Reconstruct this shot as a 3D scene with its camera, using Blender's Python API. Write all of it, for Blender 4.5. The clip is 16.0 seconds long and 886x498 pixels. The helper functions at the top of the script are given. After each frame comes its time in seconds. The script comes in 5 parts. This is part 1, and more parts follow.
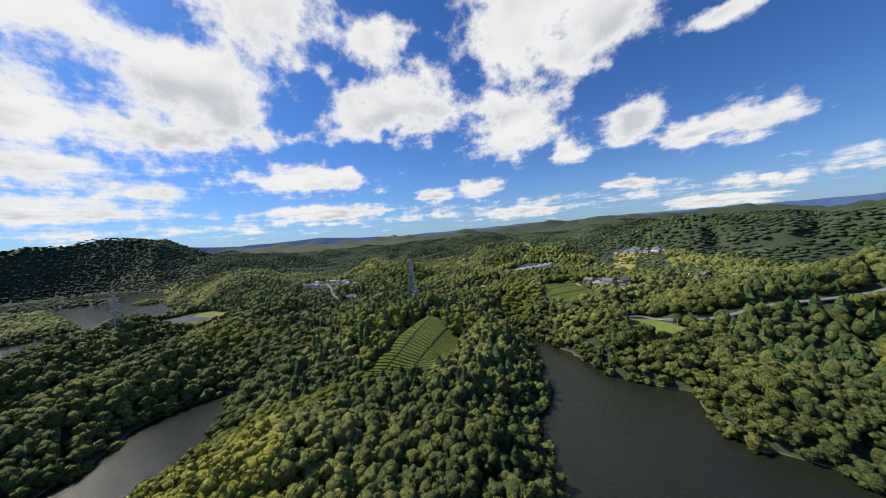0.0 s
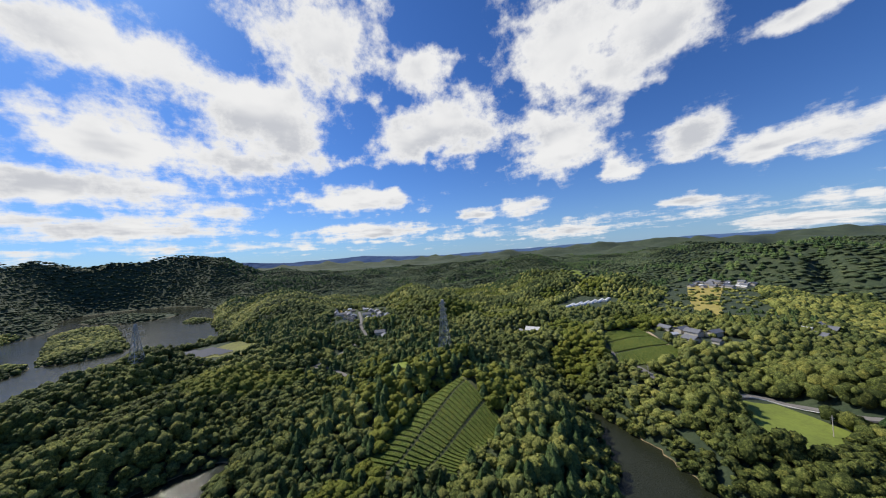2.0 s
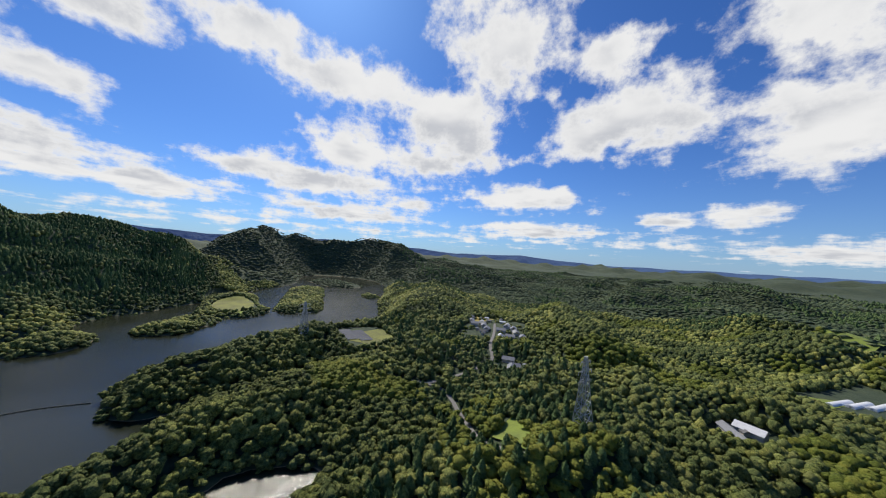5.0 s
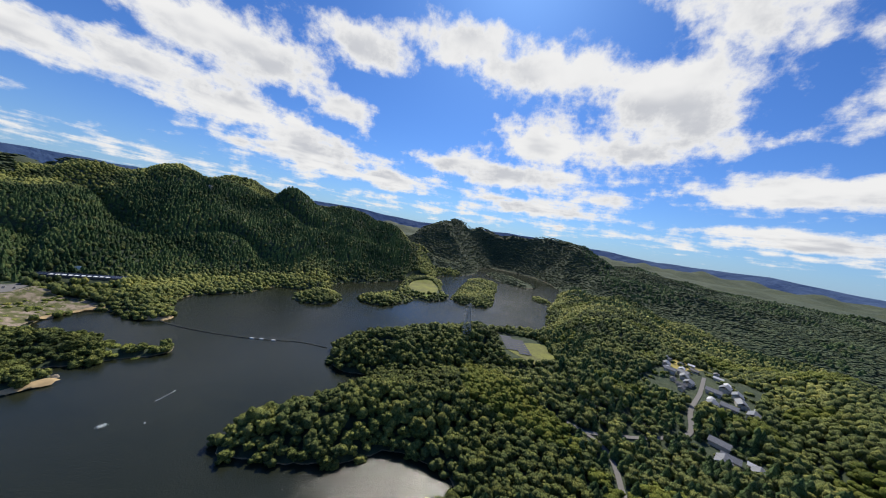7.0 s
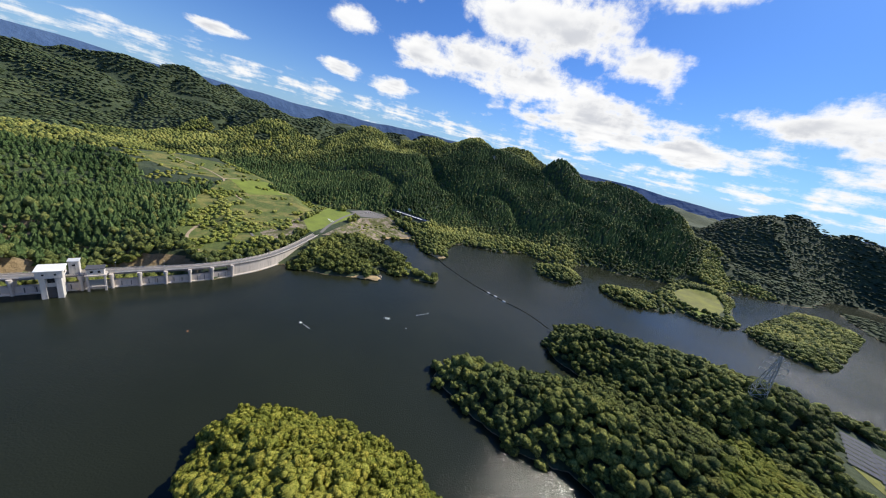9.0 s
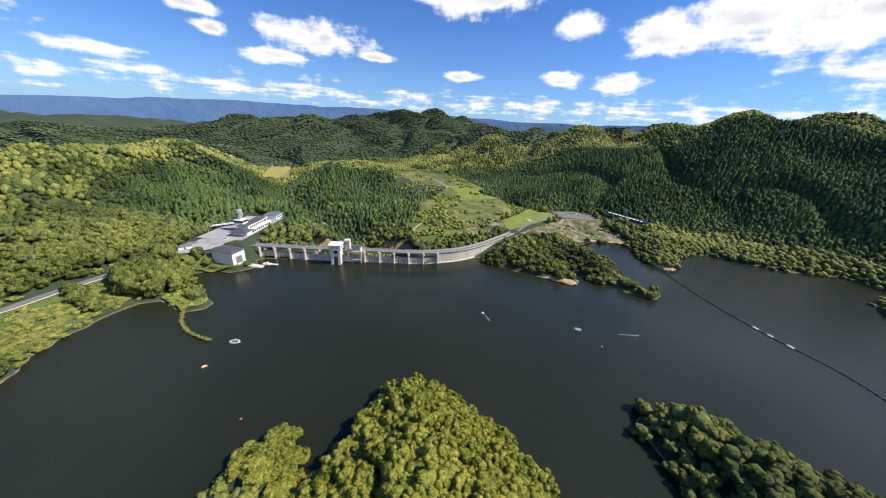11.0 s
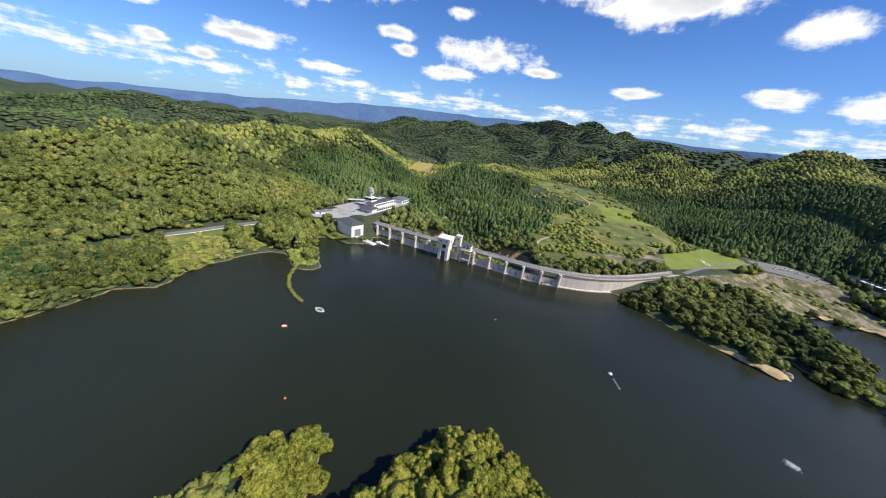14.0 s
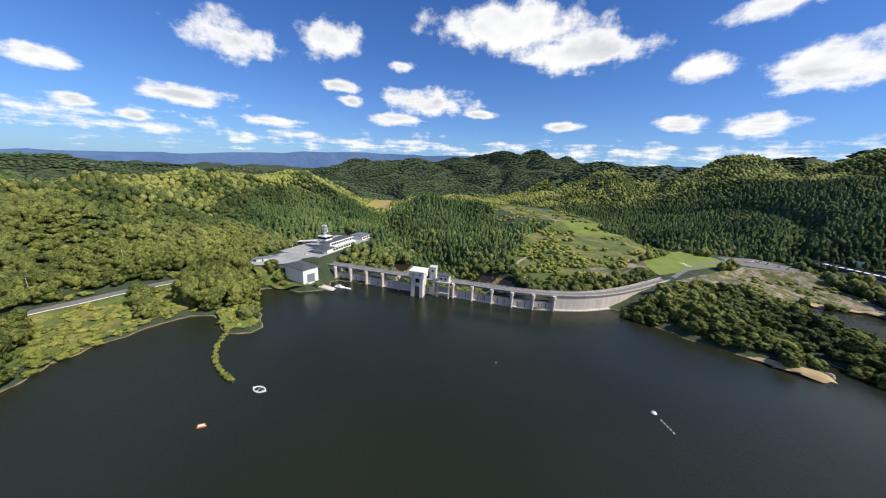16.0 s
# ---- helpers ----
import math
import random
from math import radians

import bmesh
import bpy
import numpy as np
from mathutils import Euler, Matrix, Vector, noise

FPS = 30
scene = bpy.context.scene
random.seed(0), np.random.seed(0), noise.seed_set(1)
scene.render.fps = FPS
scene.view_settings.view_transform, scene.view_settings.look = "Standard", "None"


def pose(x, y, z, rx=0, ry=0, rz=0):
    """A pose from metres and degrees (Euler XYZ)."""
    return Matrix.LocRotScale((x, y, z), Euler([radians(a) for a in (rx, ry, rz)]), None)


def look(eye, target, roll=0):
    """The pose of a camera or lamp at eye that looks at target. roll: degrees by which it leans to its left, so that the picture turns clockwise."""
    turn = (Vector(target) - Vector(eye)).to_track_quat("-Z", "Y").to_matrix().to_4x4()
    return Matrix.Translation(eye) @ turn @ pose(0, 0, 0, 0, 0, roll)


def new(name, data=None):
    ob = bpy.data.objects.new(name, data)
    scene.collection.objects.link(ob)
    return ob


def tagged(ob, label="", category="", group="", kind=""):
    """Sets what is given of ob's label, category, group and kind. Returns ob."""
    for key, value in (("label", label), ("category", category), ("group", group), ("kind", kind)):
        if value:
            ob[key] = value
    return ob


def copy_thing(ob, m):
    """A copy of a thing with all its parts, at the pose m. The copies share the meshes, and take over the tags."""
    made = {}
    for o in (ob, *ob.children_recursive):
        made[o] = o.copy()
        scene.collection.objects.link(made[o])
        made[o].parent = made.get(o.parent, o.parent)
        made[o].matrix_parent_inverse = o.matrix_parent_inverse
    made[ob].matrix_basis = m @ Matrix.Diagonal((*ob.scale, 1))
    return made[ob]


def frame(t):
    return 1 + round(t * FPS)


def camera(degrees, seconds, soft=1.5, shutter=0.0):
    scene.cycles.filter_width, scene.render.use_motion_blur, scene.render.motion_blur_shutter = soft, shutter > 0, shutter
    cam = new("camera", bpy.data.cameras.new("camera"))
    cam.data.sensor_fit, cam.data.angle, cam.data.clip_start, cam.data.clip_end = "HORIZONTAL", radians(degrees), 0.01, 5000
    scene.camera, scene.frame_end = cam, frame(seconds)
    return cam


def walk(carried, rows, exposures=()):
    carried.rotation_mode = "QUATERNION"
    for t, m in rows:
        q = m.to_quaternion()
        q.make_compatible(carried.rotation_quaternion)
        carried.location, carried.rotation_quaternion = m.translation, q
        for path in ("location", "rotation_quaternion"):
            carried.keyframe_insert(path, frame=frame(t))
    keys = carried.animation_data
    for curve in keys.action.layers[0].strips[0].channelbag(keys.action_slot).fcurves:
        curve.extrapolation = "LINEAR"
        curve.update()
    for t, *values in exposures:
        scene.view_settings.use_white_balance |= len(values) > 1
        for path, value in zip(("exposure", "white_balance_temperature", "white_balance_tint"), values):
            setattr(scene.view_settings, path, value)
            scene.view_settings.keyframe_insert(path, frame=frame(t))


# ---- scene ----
cam = camera(111.2, 16.0, 1.1)
# seconds, place, heading (left of +y), pitch, roll
PATH = [
    (0, -104.7, 105.1, 103.1, -133.75, -2.86, -4.92),
    (0.5, -97.3, 95.3, 106.8, -131.82, -0.31, -3.70),
    (1, -88.7, 86.0, 110.9, -129.80, 0.78, -3.39),
    (1.5, -80.8, 77.4, 114.6, -127.89, 1.06, -3.78),
    (2, -72.7, 69.0, 119.0, -126.30, 1.25, -3.98),
    (2.5, -64.7, 62.1, 122.7, -125.84, 1.37, -4.70),
    (3, -57.6, 55.0, 126.9, -123.18, 1.59, -4.67),
    (3.5, -54.3, 47.9, 130.8, -116.87, 2.11, -3.15),
    (4, -47.3, 41.1, 134.4, -110.34, 2.30, -0.87),
    (4.2, -42.7, 37.2, 134.1, -107.69, 2.17, 0.33),
    (6.5, -17.1, 23.2, 154.3, -74.18, -1.99, 7.09),
    (7, -8.9, 20.5, 157.3, -64.31, -3.77, 9.18),
    (7.5, 1.0, 20.9, 162.2, -52.04, -7.96, 13.30),
    (8, 7.8, 21.5, 164.0, -40.08, -12.24, 15.65),
    (8.5, 15.0, 25.3, 161.8, -29.44, -15.45, 15.16),
    (9, 20.1, 31.9, 158.9, -19.79, -17.94, 13.81),
    (9.5, 25.2, 34.3, 159.3, -10.42, -20.21, 11.39),
    (10, 30.0, 42.1, 155.2, 0.29, -21.85, 9.06),
    (10.2, 33.3, 44.0, 151.2, 4.93, -21.73, 7.86),
    (12.3, 39.5, 74.2, 130.8, 36.02, -23.43, 2.29),
    (12.5, 37.7, 76.9, 130.5, 37.58, -23.72, 3.04),
    (13, 32.7, 82.8, 125.5, 41.50, -23.69, 5.42),
    (13.5, 27.6, 88.6, 121.1, 44.08, -22.86, 7.40),
    (14, 21.7, 93.8, 116.3, 44.81, -21.95, 7.76),
    (14.5, 15.3, 99.1, 111.4, 44.85, -21.10, 7.46),
    (15, 8.3, 104.5, 107.2, 44.09, -18.76, 6.37),
    (15.5, -0.2, 109.7, 103.1, 41.57, -16.20, 4.81),
    (16, -7.9, 115.1, 99.1, 38.34, -14.58, 2.86),
]


def heading(yaw, pitch):
    a, b = radians(yaw), radians(pitch)
    return Vector((-math.sin(a) * math.cos(b), math.cos(a) * math.cos(b), math.sin(b)))


walk(cam, [(t, look((x, y, z), Vector((x, y, z)) + 50 * heading(yaw, pitch), roll)) for t, x, y, z, yaw, pitch, roll in PATH],
     [(0, -0.08), (4, -0.14), (7, -0.1), (9, 0.1), (12.5, 0.32), (16, 0.12)])

# ---- world and sun ----
SUN_YAW, SUN_UP = -71.0, 45.0
sun_way = heading(SUN_YAW, SUN_UP)
sun = new("sun", bpy.data.lights.new("sun", "SUN"))
sun.data.energy, sun.data.angle, sun.data.color = 4.8, radians(0.6), (1.0, 0.94, 0.82)
sun.matrix_world = look((0, 0, 900), Vector((0, 0, 900)) - sun_way)

world = bpy.data.worlds.new("sky")
scene.world = world
world.use_nodes = True


class Nodes:
    """A short way to write node trees."""

    def __init__(self, tree):
        self.tree = tree
        tree.nodes.clear()

    def add(self, kind, inputs=(), **settings):
        node = self.tree.nodes.new(kind)
        for key, value in settings.items():
            setattr(node, key, value)
        for key, value in dict(inputs).items():
            socket = node.inputs[key]
            if isinstance(value, bpy.types.NodeSocket):
                self.tree.links.new(value, socket)
            else:
                socket.default_value = value
        return node

    def math(self, op, a, b=0.0, clamp=False):
        return self.add("ShaderNodeMath", {0: a, 1: b}, operation=op, use_clamp=clamp).outputs[0]

    def vec(self, op, a, b=(0, 0, 0)):
        node = self.add("ShaderNodeVectorMath", {0: a, 1: b}, operation=op)
        return node.outputs["Value" if op in ("LENGTH", "DOT_PRODUCT") else "Vector"]

    def noise(self, where, scale, detail=4.0, rough=0.55, what="Fac", distort=0.0):
        return self.add("ShaderNodeTexNoise", {"Vector": where, "Scale": scale, "Detail": detail, "Roughness": rough, "Distortion": distort}).outputs[what]

    def ramp(self, fac, stops, ease="LINEAR"):
        node = self.add("ShaderNodeValToRGB", {"Fac": fac})
        node.color_ramp.interpolation = ease
        while len(node.color_ramp.elements) < len(stops):
            node.color_ramp.elements.new(0.5)
        for el, (at, c) in zip(node.color_ramp.elements, stops):
            el.position, el.color = at, (*c, 1) if len(c) == 3 else c
        return node.outputs["Color"]

    def span(self, v, a, b, c=0.0, d=1.0, smooth=False):
        return self.add("ShaderNodeMapRange", {"Value": v, "From Min": a, "From Max": b, "To Min": c, "To Max": d},
                        interpolation_type="SMOOTHSTEP" if smooth else "LINEAR").outputs[0]

    def mix(self, fac, a, b):
        return self.add("ShaderNodeMix", {0: fac, 6: a, 7: b}, data_type="RGBA").outputs[2]


def build_sky():
    n = Nodes(world.node_tree)
    air = n.add("ShaderNodeTexSky", sky_type="NISHITA", sun_disc=False, sun_elevation=radians(SUN_UP), sun_rotation=radians(-SUN_YAW),
                altitude=300, air_density=1.0, dust_density=0.6, ozone_density=2.0).outputs[0]
    way = n.add("ShaderNodeTexCoord").outputs["Generated"]
    xyz = n.add("ShaderNodeSeparateXYZ", {0: way})
    x, y, z = (xyz.outputs[k] for k in range(3))
    # heading with its seam behind the walk, in degrees, and height over the horizon
    turn = n.math("MULTIPLY", n.math("ARCTAN2", n.math("ADD", n.math("MULTIPLY", x, -0.766), n.math("MULTIPLY", y, 0.643)),
                                     n.math("ADD", n.math("MULTIPLY", y, 0.766), n.math("MULTIPLY", x, 0.643))), 57.2958)
    up = n.math("MULTIPLY", n.math("ARCSINE", z), 57.2958)
    flat = n.add("ShaderNodeCombineXYZ", {0: turn, 1: up, 2: 0.0}).outputs[0]
    # billows: the cloud sheet lies level overhead, so it shrinks towards the horizon
    lift = n.math("ADD", n.math("MAXIMUM", z, 0.0), 0.10)
    sheet = n.add("ShaderNodeCombineXYZ", {0: n.math("DIVIDE", x, lift), 1: n.math("DIVIDE", y, lift), 2: 0.0}).outputs[0]
    rag = n.noise(sheet, 1.7, 9.0, 0.62)
    fine = n.noise(way, 16.0, 7.0, 0.62)
    cover = None
    for turn_at, up_at, wide, high in CLOUDS:
        off = n.vec("DIVIDE", n.vec("SUBTRACT", flat, (turn_at, up_at, 0)), (wide, high, 1))
        one = n.math("SUBTRACT", 1.0, n.vec("LENGTH", off))
        cover = one if cover is None else n.add("ShaderNodeMath", {0: cover, 1: one, 2: 0.35}, operation="SMOOTH_MAX").outputs[0]
    cover = n.math("MAXIMUM", cover, -0.75)
    bank = n.math("SUBTRACT", 1.0, n.math("DIVIDE", n.math("ABSOLUTE", n.math("SUBTRACT", up, 3.6)), 5.2))
    cover = n.math("MAXIMUM", cover, n.math("SUBTRACT", bank, 0.74))
    thick = n.math("ADD", cover, n.math("ADD", n.math("MULTIPLY", n.math("SUBTRACT", rag, 0.5), 2.0), n.math("MULTIPLY", n.math("SUBTRACT", fine, 0.5), 1.6)))
    mask = n.span(thick, -0.02, 0.55, smooth=True)
    under = n.noise(n.vec("ADD", sheet, (0.25, 0.12, 3.0)), 1.9, 3.0, 0.5)
    grey = n.math("MULTIPLY", n.span(thick, 0.3, 1.0, smooth=True), n.span(under, 0.36, 0.62, smooth=True))
    white = n.mix(grey, (1.0, 1.0, 1.0, 1), (0.66, 0.68, 0.73, 1))
    blue = n.vec("MULTIPLY", air, SKY_TINT)
    sky = n.add("ShaderNodeBackground", {"Color": blue, "Strength": 0.085})
    # pale air towards the horizon
    pale = n.add("ShaderNodeBackground", {"Color": (0.50, 0.70, 0.93, 1), "Strength": 0.95})
    low = n.math("MULTIPLY", n.math("POWER", 0.86, n.math("MAXIMUM", up, 0.0)), 0.52)
    sky = n.add("ShaderNodeMixShader", {0: low, 1: sky.outputs[0], 2: pale.outputs[0]})
    cloud = n.add("ShaderNodeBackground", {"Color": white, "Strength": 0.93})
    both = n.add("ShaderNodeMixShader", {0: mask, 1: sky.outputs[0], 2: cloud.outputs[0]})
    n.add("ShaderNodeOutputWorld", {0: both.outputs[0]})


SKY_TINT = (0.40, 0.78, 1.42)
# heading (turned by 40 degrees), height, half width, half height
CLOUDS = [
    (-45.3, 27.5, 8.9, 4.3), (-54.7, 23.9, 11.5, 6.4), (-61.1, 19.7, 9.0, 5.5), (-65.8, 35.2, 13.8, 9.0),
    (-52.8, 15.9, 9.4, 4.1), (-49.6, 9.0, 5.9, 1.7), (-71.9, 11.0, 12.6, 3.1), (-88.6, 23.1, 11.6, 6.5),
    (-84.4, 31.5, 7.4, 4.1), (-80.8, 20.7, 9.7, 4.3), (-110.8, 32.2, 13.8, 9.3), (-122.9, 29.7, 10.8, 8.0),
    (-108.1, 17.7, 11.0, 6.9), (-126.4, 14.6, 5.7, 4.1), (-136.0, 11.6, 8.3, 3.4), (-116.9, 12.6, 4.4, 2.7),
    (-101.5, 7.7, 5.1, 2.3), (-93.8, 7.2, 4.6, 1.6), (-125.1, 5.5, 4.1, 1.5), (-137.7, 24.3, 4.2, 1.5),
    (-141.2, 3.7, 1.5, 0.7), (-73.5, 5.3, 13.9, 1.8), (-108.4, 2.9, 9.5, 1.5), (-136.2, 1.4, 7.7, 1.2),
    (30.9, 13.4, 5.7, 2.8), (22.6, 13.9, 8.5, 3.5), (11.2, 13.3, 10.7, 4.4), (0.7, 9.1, 15.5, 4.2),
    (-13.3, 7.4, 10.6, 2.7), (16.0, 21.0, 10.4, 3.8), (7.9, 19.8, 12.0, 5.5), (-2.5, 17.3, 6.7, 2.8),
    (-5.0, 26.8, 9.4, 4.1), (-23.3, 30.9, 12.5, 3.7), (-37.0, 28.1, 14.7, 5.2), (-39.9, 16.9, 11.5, 5.0),
    (-34.1, 11.4, 14.0, 3.2), (-25.4, 12.3, 9.9, 2.9), (-39.8, 6.5, 15.8, 2.2), (129.4, 9.8, 2.9, 1.5),
    (110.5, 16.0, 6.6, 2.8), (97.5, 18.0, 5.5, 2.8), (69.5, 21.6, 15.2, 3.5), (57.0, 18.3, 10.0, 3.4),
    (42.4, 14.8, 4.2, 2.1), (36.8, 20.0, 4.5, 1.5), (81.0, 11.2, 8.1, 2.4), (117.1, 8.1, 6.6, 1.5),
    (86.9, 16.0, 2.8, 1.1), (127.4, 5.8, 2.0, 0.8), (122.5, 4.8, 2.1, 0.8), (96.9, 12.3, 3.2, 1.0),
    (95.2, 10.2, 2.7, 0.9), (43.1, 7.9, 3.1, 1.4), (34.7, 7.4, 4.2, 1.5), (58.8, 7.8, 3.2, 0.9),
    (87.7, 8.0, 4.7, 1.1), (107.2, 6.0, 5.3, 0.9), (73.0, 9.4, 3.8, 0.9),
]
build_sky()

# ---- the lie of the land ----
WEST_SHORE = [(-128, -76), (-165, -45), (-206, 24), (-209, 38), (-223, 67), (-216, 85), (-230, 97), (-241, 128), (-245, 152), (-234, 166),
              (-205, 160), (-194, 169), (-197, 180), (-232, 187), (-262, 203), (-250, 214), (-232, 226), (-224, 238), (-244, 254)]
DAM_LINE = [(-260, 250), (-216, 268), (-178, 284), (-138, 302), (-100, 318), (-84, 327), (-70, 337), (-56, 350), (-44, 366), (-33, 386), (-22, 412), (-8, 450)]
NORTH_SHORE = [(-216, 267), (-84, 326), (-56, 349), (-42, 367), (-38, 374), (-32, 368), (14, 356), (66, 353), (71, 360), (62, 388), (70, 386), (80, 377), (102, 371), (128, 361), (140, 359), (146, 372),
               (131, 377), (115, 399), (107, 420), (90, 449), (75, 472), (74, 484), (90, 507), (124, 519), (138, 515), (152, 462), (170, 449), (182, 461), (202, 514), (237, 537), (300, 518), (370, 533), (392, 503),
               (429, 476), (495, 506), (536, 507), (565, 482), (623, 479), (690, 458), (760, 452), (830, 440), (909, 451), (1000, 425), (1124, 412), (1220, 440), (1380, 470), (1490, 450), (1500, 350), (1440, 230), (1330, 150)]
EAST_SHORE = [(1180, 96), (1040, 92), (963, 84), (890, 84), (800, 90), (712, 78), (648, 74), (559, 70), (500, 85), (470, 150), (400, 205), (310, 250), (256, 268), (228, 246),
              (222, 222), (240, 192), (215, 186), (165, 205), (122, 216), (97, 206), (114, 167), (141, 136), (166, 120), (173, 80), (160, 66), (129, 82),
              (95, 93), (80, 112), (68, 132), (48, 152), (18, 166), (-18, 173), (-28, 164), (-30, 120), (-36, 106), (-61, 127), (-69, 98), (-64, 50), (-46, 0)]
SOUTH_ARM = [(-24, -26), (-8, -66), (33, -116), (78, -154), (84, -166), (61, -152), (19, -136), (-37, -108), (-78, -111), (-84, -94), (-100, -74)]
LAKE = WEST_SHORE + NORTH_SHORE + EAST_SHORE + SOUTH_ARM
# islands: both ends of the spine, half width
ISLES = [(376, 438, 394, 444, 34), (470, 374, 515, 366, 36), (588, 330, 622, 328, 32), (600, 360, 760, 430, 48), (660, 248, 960, 322, 46), (1110, 240, 1220, 330, 62), (866, 112, 892, 130, 18)]


def ridge(x, y, line, wide):
    """A ridge's height: the line's points carry x, y and height; it falls off over wide metres on both sides."""
    best = np.zeros_like(x)
    for (x0, y0, h0), (x1, y1, h1) in zip(line, line[1:]):
        vx, vy = x1 - x0, y1 - y0
        k = np.clip(((x - x0) * vx + (y - y0) * vy) / (vx * vx + vy * vy), 0, 1)
        d = np.hypot(x - x0 - k * vx, y - y0 - k * vy)
        s = np.clip(1 - d / wide, 0, 1)
        best = np.maximum(best, (h0 + k * (h1 - h0)) * s * s * (3 - 2 * s))
    return best


RIDGES = [
    ([(-210, 1330, 138), (-60, 1320, 136), (60, 1290, 142), (345, 1150, 177), (510, 1060, 214), (650, 930, 188), (770, 820, 165)], 560),
    ([(770, 820, 165), (900, 730, 100), (1000, 650, 46)], 250),
    ([(40, 760, 26), (190, 780, 56), (330, 800, 66), (430, 810, 66)], 190),
    ([(120, 200, 18), (180, 150, 30), (250, 90, 36), (300, 40, 30)], 66),
    ([(240, 230, 18), (300, 176, 28), (345, 134, 31), (405, 100, 26)], 84),
    ([(-10, 150, 14), (16, 112, 22), (30, 70, 20), (40, 40, 12)], 70),
    ([(-1580, 1000, 60), (-1338, 1290, 140), (-1103, 1530, 148), (-800, 1710, 200), (-566, 1826, 180), (-404, 1870, 145), (0, 1900, 150)], 700),
    ([(-470, 520, 22), (-424, 566, 54), (-340, 625, 36), (-290, 650, 16)], 125),
    ([(-470, -20, 46), (-440, 70, 50), (-420, 130, 46)], 190),
    ([(-560, 136, 62), (-690, 271, 66), (-730, 430, 74), (-650, 540, 56), (-600, 570, 40)], 240),
    ([(-320, 330, 20), (-380, 350, 34), (-430, 330, 40)], 90),
    ([(-1460, 0, 50), (-1450, 160, 80), (-1400, 360, 60)], 500),
    ([(130, -70, 36), (200, -110, 36), (330, -220, 46), (575, -279, 66)], 120),
    ([(476, -690, 58), (300, -560, 50), (80, -590, 60)], 230),
    ([(-80, -200, 16), (-106, -244, 40), (-167, -269, 50), (-290, -200, 56)], 110),
    ([(60, -150, 8), (110, -250, 22), (60, -330, 22)], 80),
    ([(40, -950, 80), (-280, -900, 74)], 320),
    ([(260, 40, 12), (330, -10, 22), (420, -20, 26)], 90),
    ([(600, -30, 40), (760, -60, 50), (900, -60, 50)], 160),
    ([(1530, 730, 190), (1600, 540, 212), (1700, 150, 168), (1836, 290, 165)], 470),
]
LATTICE = np.random.RandomState(7).rand(256, 256)


def grain(x, y, size):
    """Smooth noise from 0 to 1 over the plan."""
    u, v = x / size + 1000.5, y / size + 1000.5
    i, j = np.floor(u).astype(int), np.floor(v).astype(int)
    a, b = u - i, v - j
    a, b = a * a * (3 - 2 * a), b * b * (3 - 2 * b)
    g = lambda p, q: LATTICE[p % 256, q % 256]
    return (g(i, j) * (1 - a) + g(i + 1, j) * a) * (1 - b) + (g(i, j + 1) * (1 - a) + g(i + 1, j + 1) * a) * b


def isle_depth(x, y):
    """Metres inside an island's edge: above zero on an island."""
    d = np.full(x.shape, -1e9)
    for x0, y0, x1, y1, r in ISLES:
        vx, vy = x1 - x0, y1 - y0
        k = np.clip(((x - x0) * vx + (y - y0) * vy) / (vx * vx + vy * vy), 0, 1)
        d = np.maximum(d, r - np.hypot(x - x0 - k * vx, y - y0 - k * vy))
    return d


def shore_distance(x, y):
    """Metres from the water's edge: above zero on land."""
    near, inside = np.full(x.shape, 1e9), np.zeros(x.shape, bool)
    for (x0, y0), (x1, y1) in zip(LAKE, LAKE[1:] + LAKE[:1]):
        vx, vy = x1 - x0, y1 - y0
        k = np.clip(((x - x0) * vx + (y - y0) * vy) / (vx * vx + vy * vy), 0, 1)
        near = np.minimum(near, np.hypot(x - x0 - k * vx, y - y0 - k * vy))
        if y0 != y1:
            inside ^= ((y0 > y) != (y1 > y)) & (x < x0 + (y - y0) * vx / vy)
    d = np.where(inside, -near, near)
    d = np.maximum(d, isle_depth(x, y))
    return d + (grain(x, y, 11) - 0.5) * 4 * (d > -12)


def line_distance(x, y, line):
    best = np.full(x.shape, 1e9)
    for (x0, y0), (x1, y1) in zip(line, line[1:]):
        vx, vy = x1 - x0, y1 - y0
        k = np.clip(((x - x0) * vx + (y - y0) * vy) / (vx * vx + vy * vy), 0, 1)
        best = np.minimum(best, np.hypot(x - x0 - k * vx, y - y0 - k * vy))
    return best


def step(v, a, b):
    s = np.clip((v - a) / (b - a), 0, 1)
    return s * s * (3 - 2 * s)


# level sites: centre, half sizes, turn in degrees, height, soft edge
SITES = [
    (-295, 285, 30, 50, 20, 16, 12), (-250, 231, 15, 9, 6, 4, 6), (-287, 215, 15, 22, -5, 14.5, 10),
    (0, 520, 24, 66, -17, 13.6, 14), (62, 594, 36, 26, 15, 13.6, 16), (-100, 560, 46, 80, 22, 14, 30), (-255, 720, 110, 66, 132, 24, 50),
    (146, 622, 46, 12, -38, 15, 16),
    (435, -118, 74, 44, -25, 27, 40), (292, -98, 22, 16, -40, 21, 20), (386, 76, 40, 30, 25, 24, 24),
    (195, -415, 36, 66, 10, 24, 50), (172, -232, 16, 26, 5, 13, 20), (30, -300, 36, 26, -20, 22, 40), (80, -600, 60, 190, 12, 20, 80),
    (655, 372, 60, 34, 32, 3.0, 30), (-680, 670, 30, 112, 45, -2, 60),
]


